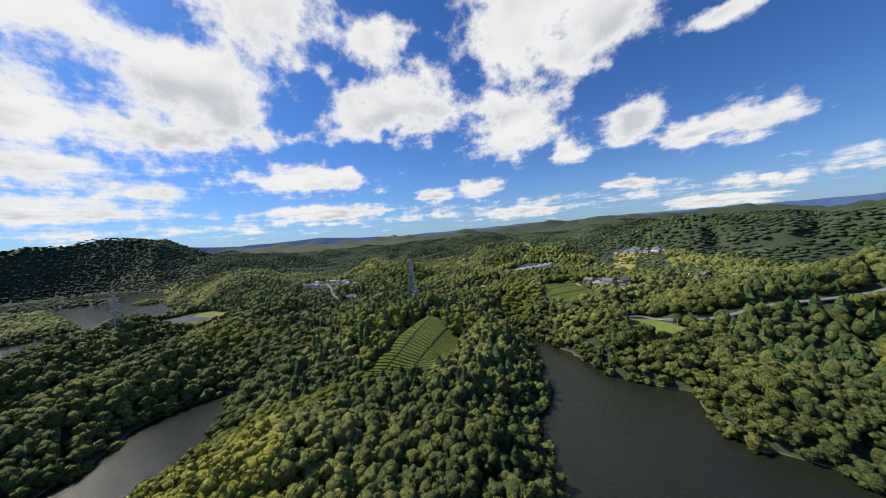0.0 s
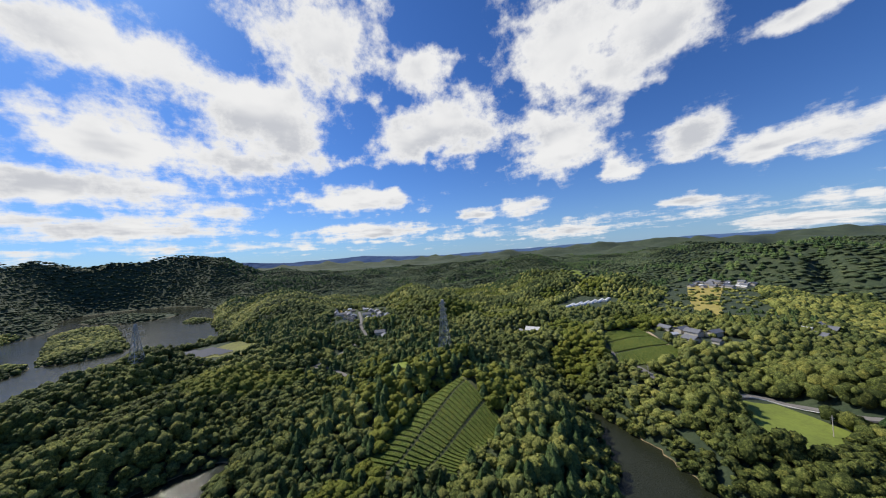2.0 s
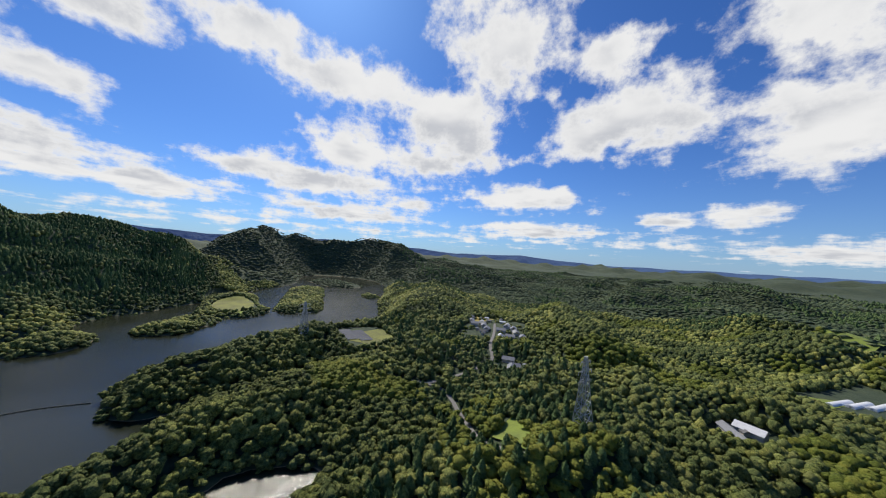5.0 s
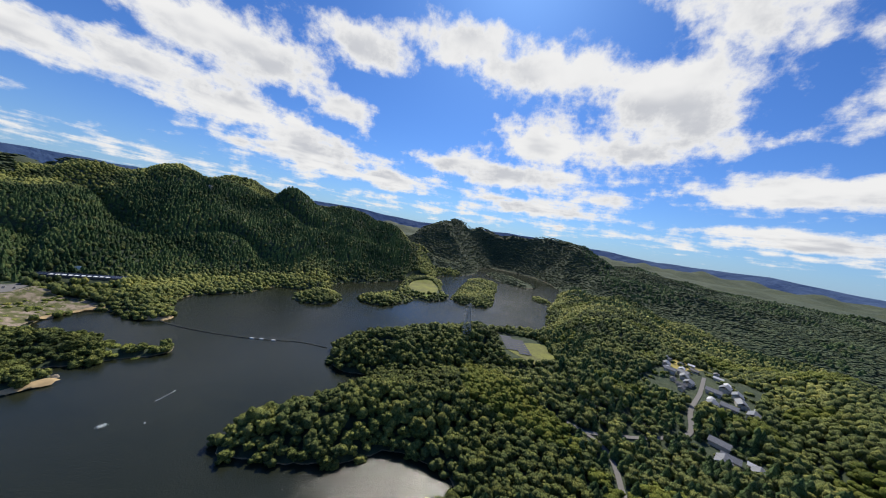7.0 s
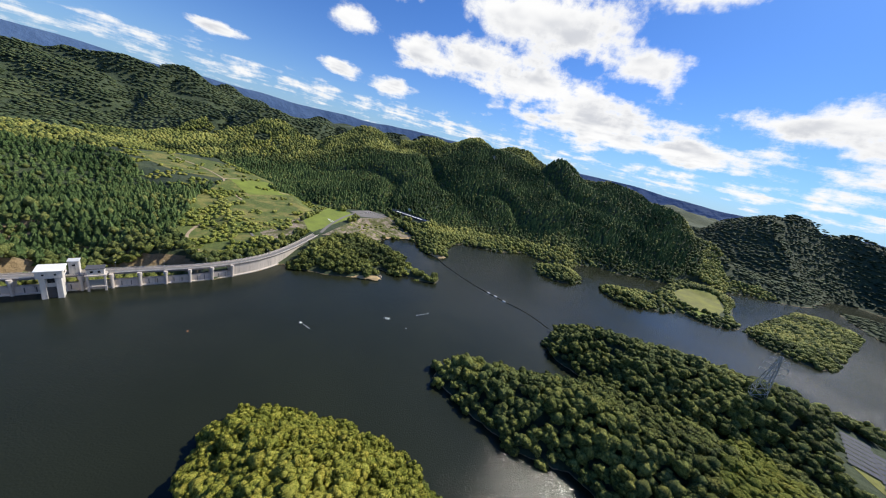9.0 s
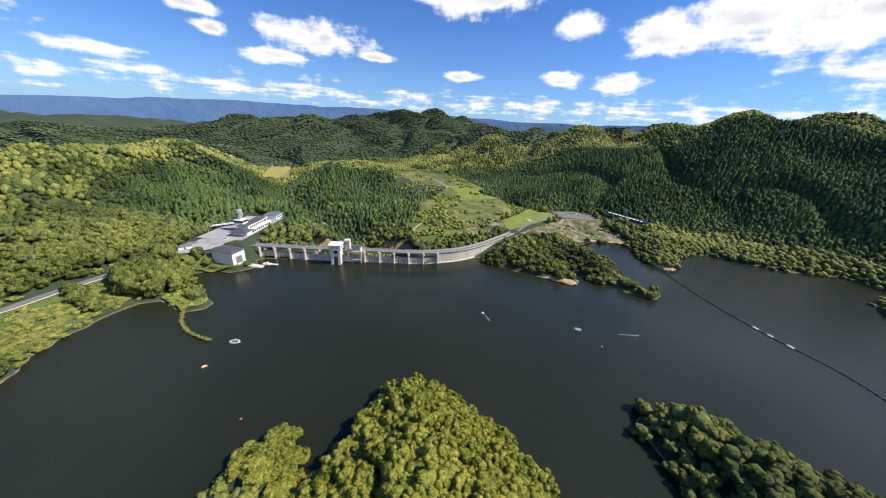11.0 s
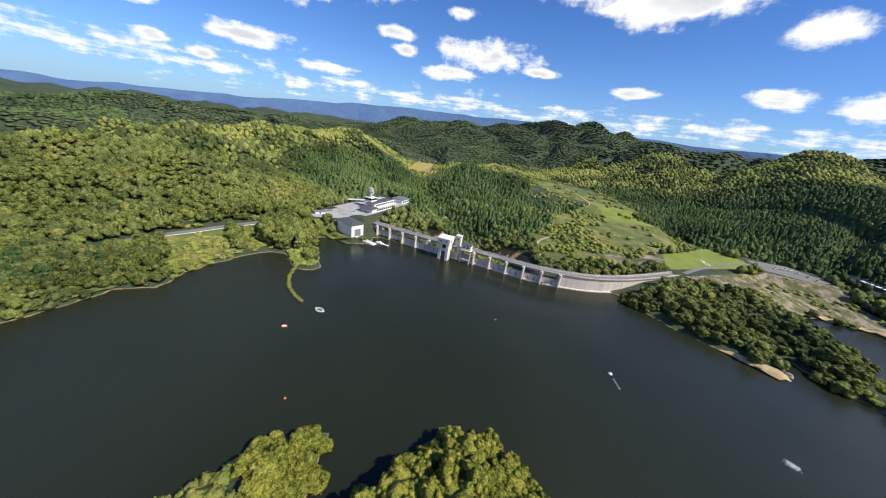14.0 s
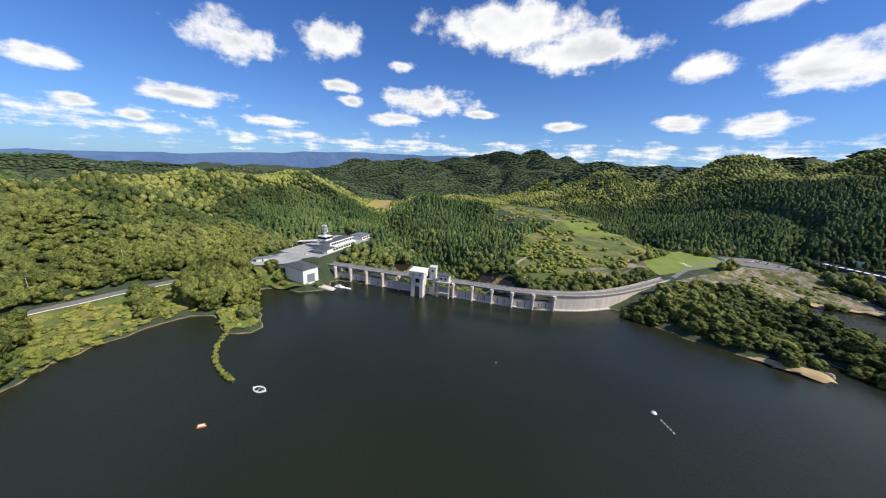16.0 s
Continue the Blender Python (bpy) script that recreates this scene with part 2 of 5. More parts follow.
def in_site(x, y, site, grow=0.0):
    cx, cy, hx, hy, turn, _, edge = site
    c, s = math.cos(radians(turn)), math.sin(radians(turn))
    u, v = (x - cx) * c + (y - cy) * s, -(x - cx) * s + (y - cy) * c
    over = np.hypot(np.maximum(np.abs(u) - hx, 0), np.maximum(np.abs(v) - hy, 0))
    return 1 - step(over, grow, grow + edge)


def dam_side(x, y):
    """Metres behind the dam's line, on its dry side, near the dam."""
    best, far = np.full(x.shape, 1e9), np.zeros(x.shape)
    for (x0, y0), (x1, y1) in zip(DAM_LINE, DAM_LINE[1:]):
        vx, vy = x1 - x0, y1 - y0
        k = np.clip(((x - x0) * vx + (y - y0) * vy) / (vx * vx + vy * vy), 0, 1)
        d = np.hypot(x - x0 - k * vx, y - y0 - k * vy)
        side = np.sign(vx * (y - y0) - vy * (x - x0))
        far = np.where(d < best, d * side, far)
        best = np.minimum(best, d)
    return far


VALLEY = [(-150, 318, 1), (-200, 362, 1), (-300, 408, 1), (-384, 447, 1), (-470, 480, 1), (-545, 560, 1), (-640, 650, 1), (-740, 740, 1), (-900, 830, 1)]


def height(x, y):
    x, y = np.asarray(x, float), np.asarray(y, float)
    d = shore_distance(x, y)
    r = np.hypot(x - 100, y - 200)
    far = step(r, 700, 3200)
    calm = 0.5 + 0.5 * step(r, 600, 1000)
    roll = calm * (grain(x, y, 420) - 0.45) * (34 + 70 * far * (0.3 + 0.7 * step(x, -1100, 100))) + calm * (grain(x + 90, y, 170) - 0.5) * (62 + 20 * far) + calm * (grain(x, y + 60, 75) - 0.5) * 26
    hills = np.zeros_like(x)
    for line, wide in RIDGES:
        hills = np.maximum(hills, ridge(x, y, line, wide))
    fold = np.abs(grain(x + 40, y, 150) - 0.5) * 2
    hills = hills * (0.82 + 0.36 * grain(x, y, 110)) + np.minimum(hills, 50) / 50 * ((grain(x, y, 55) - 0.5) * 9 - 20 * (1 - step(fold, 0.0, 0.35)))
    base = 9 + 64 * far * (0.1 + 0.9 * step(x, -1100, 100)) + np.maximum(roll, -7) * step(r, 140, 420)
    land = 0.25 + np.minimum(d, 4) * 0.35 + np.maximum(np.maximum(base, hills) + 0.25 * np.minimum(base, hills) - 2, 3) * step(d, -6, 36)
    land = np.minimum(land, 2.0 + 0.62 * np.maximum(d, 0) + 0.25 * np.maximum(d - 60, 0))
    isle_in = isle_depth(x, y)
    land = np.where(isle_in > -4, np.minimum(land, 1.2 + 0.2 * np.maximum(isle_in, 0)), land)
    cut = ridge(x, y, VALLEY, 62)
    run_off = np.hypot(x + 150, y - 318)
    floor_z = np.where(run_off < 160, -14.0, -8.0) + 8 * step(run_off, 500, 1000)
    away = line_distance(x, y, [p[:2] for p in VALLEY])
    bottom = floor_z + np.maximum(away - 11 - 30 * step(run_off, 450, 620), 0) * 0.62
    land = np.where(d > 4, np.minimum(land, np.maximum(bottom, land - 90 * step(d, 4, 40))), land)
    back = dam_side(x, y)
    land = np.where((back > -3) & (d > -8) & (back < 60), np.minimum(land, np.where(cut > 0.05, -8 - 10 * step(back, 0, 30), land)), land)
    bed = -0.3 + np.maximum(d, -14) * 0.4
    z = np.where(d > 0, land, bed)
    for site in SITES:
        k = in_site(x, y, site)
        z = z * (1 - k) + site[5] * k
    return z


def stretched(centre, half, reach, near, rate):
    """Steps along one axis: even about the centre, then wider and wider out to reach."""
    at = [0.0]
    while at[-1] < reach:
        at.append(at[-1] + (near if at[-1] < half else near + (at[-1] - half) * rate))
    return centre + np.array([-v for v in at[:0:-1]] + at)


def sheet_mesh(name, xs, ys, zs):
    """A mesh over a grid of heights."""
    gx, gy = np.meshgrid(xs, ys)
    verts = np.stack([gx, gy, zs], -1).reshape(-1, 3)
    nx, ny = len(xs), len(ys)
    i = (np.arange(ny - 1)[:, None] * nx + np.arange(nx - 1)).ravel()
    return poly_mesh(name, verts, np.stack([i, i + 1, i + 1 + nx, i + nx], -1))


def poly_mesh(name, verts, faces, smooth=True):
    """A mesh from arrays; all faces have the same number of corners."""
    me = bpy.data.meshes.new(name)
    verts, faces = np.asarray(verts, np.float32), np.asarray(faces, np.int32)
    me.vertices.add(len(verts))
    me.vertices.foreach_set("co", verts.ravel())
    me.loops.add(faces.size)
    me.loops.foreach_set("vertex_index", faces.ravel())
    me.polygons.add(len(faces))
    me.polygons.foreach_set("loop_start", np.arange(0, faces.size, faces.shape[1], dtype=np.int32))
    me.polygons.foreach_set("use_smooth", np.full(len(faces), smooth))
    me.update(calc_edges=True)
    me.validate()
    return me


# ---- materials ----
def material(name):
    m = bpy.data.materials.new(name)
    m.use_nodes = True
    return m, Nodes(m.node_tree)


def finish(n, colour, rough=0.9, bump=None, strength=0.4, distance=0.3, **more):
    ins = {"Base Color": colour, "Roughness": rough, **more}
    if bump is not None:
        ins["Normal"] = n.add("ShaderNodeBump", {"Height": bump, "Strength": strength, "Distance": distance}).outputs[0]
    shade = n.add("ShaderNodeBsdfPrincipled", ins)
    n.add("ShaderNodeOutputMaterial", {0: shade.outputs[0]})


def plain(name, c, rough=0.7, vary=0.18, size=0.6, metal=0.0, bump=0.25):
    """A surface of one colour with stains at two scales."""
    m, n = material(name)
    at = n.add("ShaderNodeTexCoord").outputs["Object"]
    a, b = n.noise(at, size, 5), n.noise(at, size * 9, 4)
    k = n.math("ADD", n.math("MULTIPLY", a, 0.65), n.math("MULTIPLY", b, 0.35))
    lo, hi = tuple(v * (1 - vary) for v in c), tuple(min(1, v * (1 + vary)) for v in c)
    finish(n, n.ramp(k, [(0.3, lo), (0.7, hi)]), n.span(a, 0.3, 0.7, rough - 0.08, min(1, rough + 0.08)), b, bump, 0.05, Metallic=metal)
    return m


def leaf_material(name, dark, mid, light, size=0.55):
    """Foliage: each crown has its own shade, mottled by its leaves."""
    m, n = material(name)
    at = n.add("ShaderNodeNewGeometry")
    where, island = at.outputs["Position"], at.outputs["Random Per Island"]
    own = n.add("ShaderNodeObjectInfo").outputs["Random"]
    leaf, twig, patch = n.noise(where, size * 3.2, 5, 0.75), n.noise(where, size, 4, 0.65), n.noise(where, 0.012, 3)
    k = n.math("ADD", n.math("MULTIPLY", n.math("SUBTRACT", leaf, 0.5), 1.05), n.math("MULTIPLY", n.math("SUBTRACT", twig, 0.5), 0.85))
    k = n.math("ADD", n.math("ADD", k, 0.47), n.math("MULTIPLY", n.math("SUBTRACT", island, 0.5), 0.15))
    k = n.math("ADD", k, n.math("MULTIPLY", n.math("SUBTRACT", own, 0.5), 0.12))
    k = n.math("ADD", k, n.math("MULTIPLY", n.math("SUBTRACT", patch, 0.5), 0.7))
    colour = n.ramp(k, [(0.27, dark), (0.46, mid), (0.68, light)])
    colour = n.mix(n.span(n.math("FRACT", n.math("MULTIPLY", n.math("ADD", island, own), 7.3)), 0.55, 1.0), colour, n.vec("MULTIPLY", colour, (1.16, 1.03, 0.95)))
    tall = n.math("ADD", n.math("MULTIPLY", leaf, 0.85), twig)
    finish(n, colour, 0.75, tall, 0.85, 1.2, **{"Specular IOR Level": 0.12})
    return m


def ground_material():
    m, n = material("forest_floor")
    where = n.add("ShaderNodeNewGeometry").outputs["Position"]
    a, b, c = n.noise(where, 0.11, 6, 0.65), n.noise(where, 0.018, 4), n.noise(where, 0.9, 4, 0.7)
    k = n.math("ADD", n.math("MULTIPLY", a, 0.6), n.math("MULTIPLY", c, 0.4))
    # Green is kept dark and cool: canopy shade and distance haze in its colour.
    green = n.ramp(k, [(0.3, (0.018, 0.032, 0.015)), (0.5, (0.036, 0.056, 0.026)), (0.7, (0.062, 0.084, 0.039))])
    z = n.add("ShaderNodeSeparateXYZ", {0: where}).outputs[2]
    wet = n.span(n.math("ADD", z, n.math("MULTIPLY", n.math("SUBTRACT", a, 0.5), 1.6)), 0.05, 0.45)
    sand = n.ramp(c, [(0.3, (0.20, 0.14, 0.075)), (0.7, (0.36, 0.27, 0.15))])
    finish(n, n.mix(wet, sand, n.mix(n.span(b, 0.45, 0.6), green, n.vec("MULTIPLY", green, (1.35, 1.2, 1.1)))), 0.95, a, 0.8, 3.0)
    return m


def water_material():
    m, n = material("lake_water")
    where = n.add("ShaderNodeNewGeometry").outputs["Position"]
    small, wide = n.noise(where, 1.1, 3, 0.55), n.noise(where, 0.07, 3, 0.5)
    calm = n.span(n.noise(where, 0.006, 3), 0.42, 0.6, 0.5, 1.0)
    # the sheltered bay by the dam lies calmer than the windy inlets
    windy = n.span(n.add("ShaderNodeSeparateXYZ", {0: where}).outputs[1], 70.0, 190.0, 1.7, 1.0, True)
    calm = n.math("MULTIPLY", calm, windy)
    tall = n.math("MULTIPLY", n.math("ADD", n.math("MULTIPLY", small, 0.8), n.math("MULTIPLY", wide, 0.6)), calm)
    colour = n.ramp(n.noise(where, 0.004, 4), [(0.35, (0.015, 0.018, 0.010)), (0.65, (0.023, 0.027, 0.015))])
    finish(n, colour, 0.14, tall, 0.34, 1.0, IOR=1.33, **{"Specular IOR Level": 0.5})
    return m


def streaked(name, c, rough=0.85):
    """Old concrete: run-off streaks down its faces, blotches and joints."""
    m, n = material(name)
    at = n.add("ShaderNodeNewGeometry").outputs["Position"]
    runs = n.noise(n.vec("MULTIPLY", at, (0.55, 0.55, 0.035)), 1.0, 5, 0.65)
    blotch, fine = n.noise(at, 0.12, 5, 0.6), n.noise(at, 1.6, 5, 0.7)
    k = n.math("ADD", n.math("MULTIPLY", runs, 0.55), n.math("ADD", n.math("MULTIPLY", blotch, 0.25), n.math("MULTIPLY", fine, 0.2)))
    colour = n.ramp(k, [(0.34, tuple(v * 0.34 for v in c)), (0.45, tuple(v * 0.8 for v in c)), (0.62, c)])
    finish(n, colour, rough, fine, 0.4, 0.05)
    return m


MAT = {
    "ground": ground_material(), "water": water_material(),
    "broadleaf": leaf_material("broadleaf_foliage", (0.040, 0.055, 0.015), (0.151, 0.179, 0.044), (0.336, 0.340, 0.094)),
    "bright": leaf_material("sunlit_shrub_foliage", (0.071, 0.094, 0.019), (0.201, 0.236, 0.047), (0.366, 0.366, 0.100)),
    "cedar": leaf_material("cedar_foliage", (0.019, 0.038, 0.014), (0.059, 0.106, 0.035), (0.142, 0.201, 0.068), 0.7),
    "bamboo": leaf_material("bamboo_foliage", (0.05, 0.065, 0.010), (0.12, 0.15, 0.022), (0.21, 0.22, 0.04)),
    # Lighter copy of broadleaf; sunlight on the headland is put into its colour.
    "headland": leaf_material("sunlit_headland_foliage", (0.042, 0.054, 0.009), (0.195, 0.218, 0.034), (0.448, 0.425, 0.083)),
    "deep": leaf_material("dark_broadleaf_foliage", (0.026, 0.041, 0.014), (0.092, 0.123, 0.037), (0.206, 0.224, 0.068)),
    # Far stands carry the haze in this bluer, duller foliage colour.
    "distant": leaf_material("hazed_forest_foliage", (0.027, 0.045, 0.022), (0.077, 0.110, 0.053), (0.150, 0.181, 0.083), 0.3),
    "bark": plain("bark", (0.10, 0.075, 0.055), 0.9, 0.4, 2.0, bump=0.8),
    "concrete": streaked("dam_concrete", (0.66, 0.585, 0.52)),
    "white": plain("white_render", (0.78, 0.77, 0.74), 0.7, 0.06, 0.3),
    "roof": plain("dark_slate_roof", (0.085, 0.085, 0.09), 0.6, 0.3, 0.5),
    "asphalt": plain("asphalt", (0.19, 0.178, 0.166), 0.9, 0.15, 0.3),
    "grass": plain("mown_grass", (0.18, 0.225, 0.035), 0.95, 0.35, 0.06, bump=0.6),
    "dark": plain("dark_glass", (0.02, 0.022, 0.025), 0.25, 0.2),
    "steel": plain("galvanised_steel", (0.42, 0.43, 0.44), 0.45, 0.12, 1.0, metal=0.7),
}


def link(name, me, mat, parent=None, label="", category="", group="", kind=""):
    ob = new(name, me)
    if mat is not None and not me.materials:
        me.materials.append(mat)
    ob.parent = parent
    return tagged(ob, label, category, group, kind)


# ---- ground and water ----
gx, gy = stretched(60, 480, 4700, 6.0, 0.035), stretched(190, 480, 4700, 6.0, 0.035)
mesh_x, mesh_y = np.meshgrid(gx, gy)
gz = height(mesh_x, mesh_y)
link("ground", sheet_mesh("ground", gx, gy, gz), MAT["ground"], label="wooded hills sinking into a reservoir with sandy banks", category="ground", kind="structure")
wx, wy = np.arange(-300, 1540, 7.0), np.arange(-190, 700, 7.0)
cell_x, cell_y = np.meshgrid(wx, wy)
wet = (shore_distance(cell_x, cell_y) < 9) & ~((dam_side(cell_x, cell_y) > 2) & (line_distance(cell_x, cell_y, DAM_LINE) < 60))
wet = wet[:-1, :-1] | wet[1:, 1:]
corner = (np.arange(len(wy) - 1)[:, None] * len(wx) + np.arange(len(wx) - 1))[wet]
water = poly_mesh("water", np.stack([cell_x, cell_y, 0 * cell_x], -1).reshape(-1, 3), np.stack([corner, corner + 1, corner + 1 + len(wx), corner + len(wx)], -1))
link("water", water, MAT["water"], label="dark green reservoir water with light ripples", category="water", kind="structure")

# ---- trees ----
rng = np.random.RandomState(3)


def ico(level):
    bm = bmesh.new()
    bmesh.ops.create_icosphere(bm, subdivisions=level, radius=1.0)
    v = np.array([p.co[:] for p in bm.verts])
    f = np.array([[p.index for p in q.verts] for q in bm.faces])
    bm.free()
    return v, f


OCTA = (np.array([(1, 0, 0), (0, 1, 0), (-1, 0, 0), (0, -1, 0), (0, 0, 1), (0, 0, -1.0)]), np.array([(0, 1, 4), (1, 2, 4), (2, 3, 4), (3, 0, 4), (1, 0, 5), (2, 1, 5), (3, 2, 5), (0, 3, 5)]))
ICO = {k: ico(k) for k in (1, 2, 3)}


def lumpy(v, seed, amount, size):
    off = np.array([noise.noise(Vector(p) * size + Vector((seed * 7.1, seed * 3.3, 0))) for p in v])
    return v * (1 + amount * off)[:, None]


def joined(parts):
    verts, faces, at = [], [], 0
    for v, f in parts:
        verts.append(v)
        faces.append(f + at)
        at += len(v)
    return np.concatenate(verts), np.concatenate(faces)


def flakes(centres, normals, size, rs):
    """Small loose leaf sprays: one triangle each."""
    n = len(centres)
    a = rs.normal(size=(n, 3))
    a -= (a * normals).sum(1, keepdims=True) * normals * 0.75
    a /= np.linalg.norm(a, axis=1, keepdims=True)
    b = np.cross(a, normals + 0.4 * rs.normal(size=(n, 3)))
    b /= np.linalg.norm(b, axis=1, keepdims=True)
    s = size * (0.6 + 0.8 * rs.rand(n, 1))
    v = np.stack([centres - a * s * 0.6 - b * s * 0.5, centres + a * s * 0.9, centres - a * s * 0.3 + b * s * 0.8], 1).reshape(-1, 3)
    return v, np.arange(3 * n).reshape(-1, 3)


def broad_crown(seed, lumps, level, leaves):
    """A crown of unit height and about unit width, standing on z = 0."""
    rs = np.random.RandomState(seed)
    parts, spots, ways = [], [], []
    for k in range(lumps):
        if k == 0:
            c, r = np.array([0, 0, 0.55]), np.array([0.40, 0.40, 0.42])
        else:
            a, up = rs.rand() * 6.283 + k * 2.4, 0.28 + 0.6 * rs.rand()
            out = 0.34 * math.sqrt(max(0.05, 1 - (2 * up - 1.05) ** 2)) * (0.8 + 0.4 * rs.rand())
            c = np.array([math.cos(a) * out, math.sin(a) * out, up])
            r = np.array([1, 1, 0.85]) * ((0.19 if lumps < 7 else 0.15 if lumps < 10 else 0.085) + 0.09 * rs.rand())
        v, f = ICO[level]
        v = lumpy(v, seed + k, 0.5, 1.9)
        parts.append((v * r + c, f))
        pick = rs.normal(size=(max(1, leaves // lumps), 3))
        pick /= np.linalg.norm(pick, axis=1, keepdims=True)
        pick[:, 2] = np.abs(pick[:, 2]) * 0.9 - 0.15
        spots.append(pick * r * 1.06 + c)
        ways.append(pick)
    if leaves:
        parts.append(flakes(np.concatenate(spots), np.concatenate(ways), 0.085 if leaves < 300 else 0.045, rs))
    return joined(parts)


def cone_crown(seed, tiers, sides, leaves):
    """A cedar: ragged whorls narrowing to a tip."""
    rs = np.random.RandomState(seed)
    parts = []
    for k in range(tiers):
        lo, hi = k / tiers * 0.86, min(1.0, k / tiers * 0.86 + 1.5 / tiers)
        r = 0.27 * (1 - lo) ** 0.6 + 0.02
        a = np.arange(sides) * 2 * math.pi / sides + rs.rand() * 6
        wob = r * (0.72 + 0.5 * rs.rand(sides))
        v = np.concatenate([np.stack([np.cos(a) * wob, np.sin(a) * wob, lo + 0.05 * rs.rand(sides)], -1), [[0.02 * rs.normal(), 0.02 * rs.normal(), hi]]])
        parts.append((v, np.array([[i, (i + 1) % sides, sides] for i in range(sides)])))
    if leaves:
        t = rs.rand(leaves) ** 1.2 * 0.9
        a = rs.rand(leaves) * 6.283
        r = 0.25 * (1 - t) ** 0.75 + 0.03
        c = np.stack([np.cos(a) * r, np.sin(a) * r, t], -1)
        parts.append(flakes(c, np.stack([np.cos(a), np.sin(a), 0 * a + 0.4], -1), 0.06, rs))
    return joined(parts)


NEAR_BROAD = [broad_crown(k, 24, 1, 800) for k in range(6)]
PAIR_BROAD = [broad_crown(60 + k, 3, 1, 12) for k in range(5)]
MID_BROAD = [broad_crown(20 + k, 7, 1, 112) for k in range(6)]
TINY_BROAD = [(lumpy(OCTA[0], 70 + k, 0.5, 1.4) * (0.5, 0.5, 0.5) + (0, 0, 0.5), OCTA[1]) for k in range(4)]
FAR_BROAD = [broad_crown(40 + k, 1, 1, 0) for k in range(4)]
MID_CEDAR = [cone_crown(k, 5, 7, 40) for k in range(5)]
FAR_CEDAR = [cone_crown(30 + k, 3, 5, 0) for k in range(5)]


def planted(kinds, x, y, z, tall, wide):
    """All the crowns of one stand in one pair of arrays."""
    which = rng.randint(len(kinds), size=len(x))
    verts, faces, at = [], [], 0
    for k, (v, f) in enumerate(kinds):
        s = which == k
        m = int(s.sum())
        if not m:
            continue
        a = rng.rand(m) * 6.283
        c, sn = np.cos(a)[:, None], np.sin(a)[:, None]
        px = (v[None, :, 0] * c - v[None, :, 1] * sn) * wide[s, None] + x[s, None]
        py = (v[None, :, 0] * sn + v[None, :, 1] * c) * wide[s, None] + y[s, None]
        pz = v[None, :, 2] * tall[s, None] + z[s, None]
        verts.append(np.stack([px, py, pz], -1).reshape(-1, 3))
        faces.append((f[None] + (np.arange(m) * len(v))[:, None, None] + at).reshape(-1, 3))
        at += m * len(v)
    return np.concatenate(verts), np.concatenate(faces)


def scatter(x0, x1, y0, y1, gap):
    """Places on a shaken grid."""
    a, b = np.meshgrid(np.arange(x0, x1, gap), np.arange(y0, y1, gap))
    a = a + (np.arange(a.shape[0]) % 2)[:, None] * gap / 2
    return (a + rng.uniform(-0.42, 0.42, a.shape) * gap).ravel(), (b + rng.uniform(-0.42, 0.42, b.shape) * gap).ravel()


# ways with no trees on them: line, half width
WEST_ROAD = [(-286, 60), (-286, 93), (-286, 116), (-291, 165), (-294, 198), (-296, 232)]
ARM_ROAD = [(60, -205), (10, -178), (-16, -193), (-33, -210), (-75, -200), (-120, -218), (-170, -240)]
LANE = [(270, 30), (262, 0), (240, -20), (162, -27), (142, -37), (131, -45)]
VILLAGE_LANE = [(262, 0), (290, -55), (309, -78), (350, -88), (405, -109), (470, -130)]
BARE_WAYS = [(WEST_ROAD, 6), (ARM_ROAD, 6), (LANE, 4), (VILLAGE_LANE, 4)]
TEA_FIELD = [(88, 16), (112, -62), (102, -68), (52, -60), (47, -12)]
ARM_FIELD = [(-20, -190), (-38, -205), (-68, -186), (-58, -140), (-34, -148)]
LANE_FIELD = [(162, -33), (182, -57), (156, -60), (133, -48)]
HOUSE_FIELD = [(92, -250), (78, -306), (18, -245), (26, -190), (48, -178)]
WET_MEADOW = [(575, 346), (618, 322), (690, 352), (752, 402), (700, 436), (612, 400)]
WET_PLOT = [(570, 322), (600, 312), (606, 320), (575, 336)]
FIELDS = [TEA_FIELD, ARM_FIELD, LANE_FIELD, HOUSE_FIELD, WET_MEADOW, WET_PLOT]


def inside(x, y, corners):
    hit = np.zeros(x.shape, bool)
    for (x0, y0), (x1, y1) in zip(corners, corners[1:] + corners[:1]):
        if y0 != y1:
            hit ^= ((y0 > y) != (y1 > y)) & (x < x0 + (y - y0) * (x1 - x0) / (y1 - y0))
    return hit


HAMLETS = SITES[8:10] + SITES[13:15]
BARE = [(-4, 446), (17, 492), (50, 562), (81, 576), (108, 602), (112, 570), (140, 524), (126, 520), (90, 509), (73, 482), (73, 472), (52, 475), (34, 458)]
OPEN_GROUND = [(-80, 362), (-58, 398), (-32, 444), (-20, 452), (-37, 487), (-30, 550), (5, 600), (-20, 640), (-70, 650), (-170, 670), (-186, 560), (-155, 420), (-112, 364)]


def wooded(x, y):
    ok = shore_distance(x, y) > 0.8 - 3.4 * (x > -150) + 5.4 * ((x > -10) & (x < 75) & (y > 340) & (y < 382))
    for site in SITES:
        ok &= (in_site(x, y, (*site[:6], 5.0), 0.0) < 0.5) | ((site in SITES[5:7]) & (grain(x, y, 15) > 0.62)) | ((site in HAMLETS) & (grain(x, y, 9) > 0.62) & (line_distance(x, y, VILLAGE_LANE) > 7))
    for line, half in BARE_WAYS:
        ok &= line_distance(x, y, line) > half
    for corners in FIELDS:
        ok &= ~inside(x, y, corners)
    back = dam_side(x, y)
    ok &= ~((back > -12) & (back < 14) & (line_distance(x, y, DAM_LINE) < 16))
    return ok


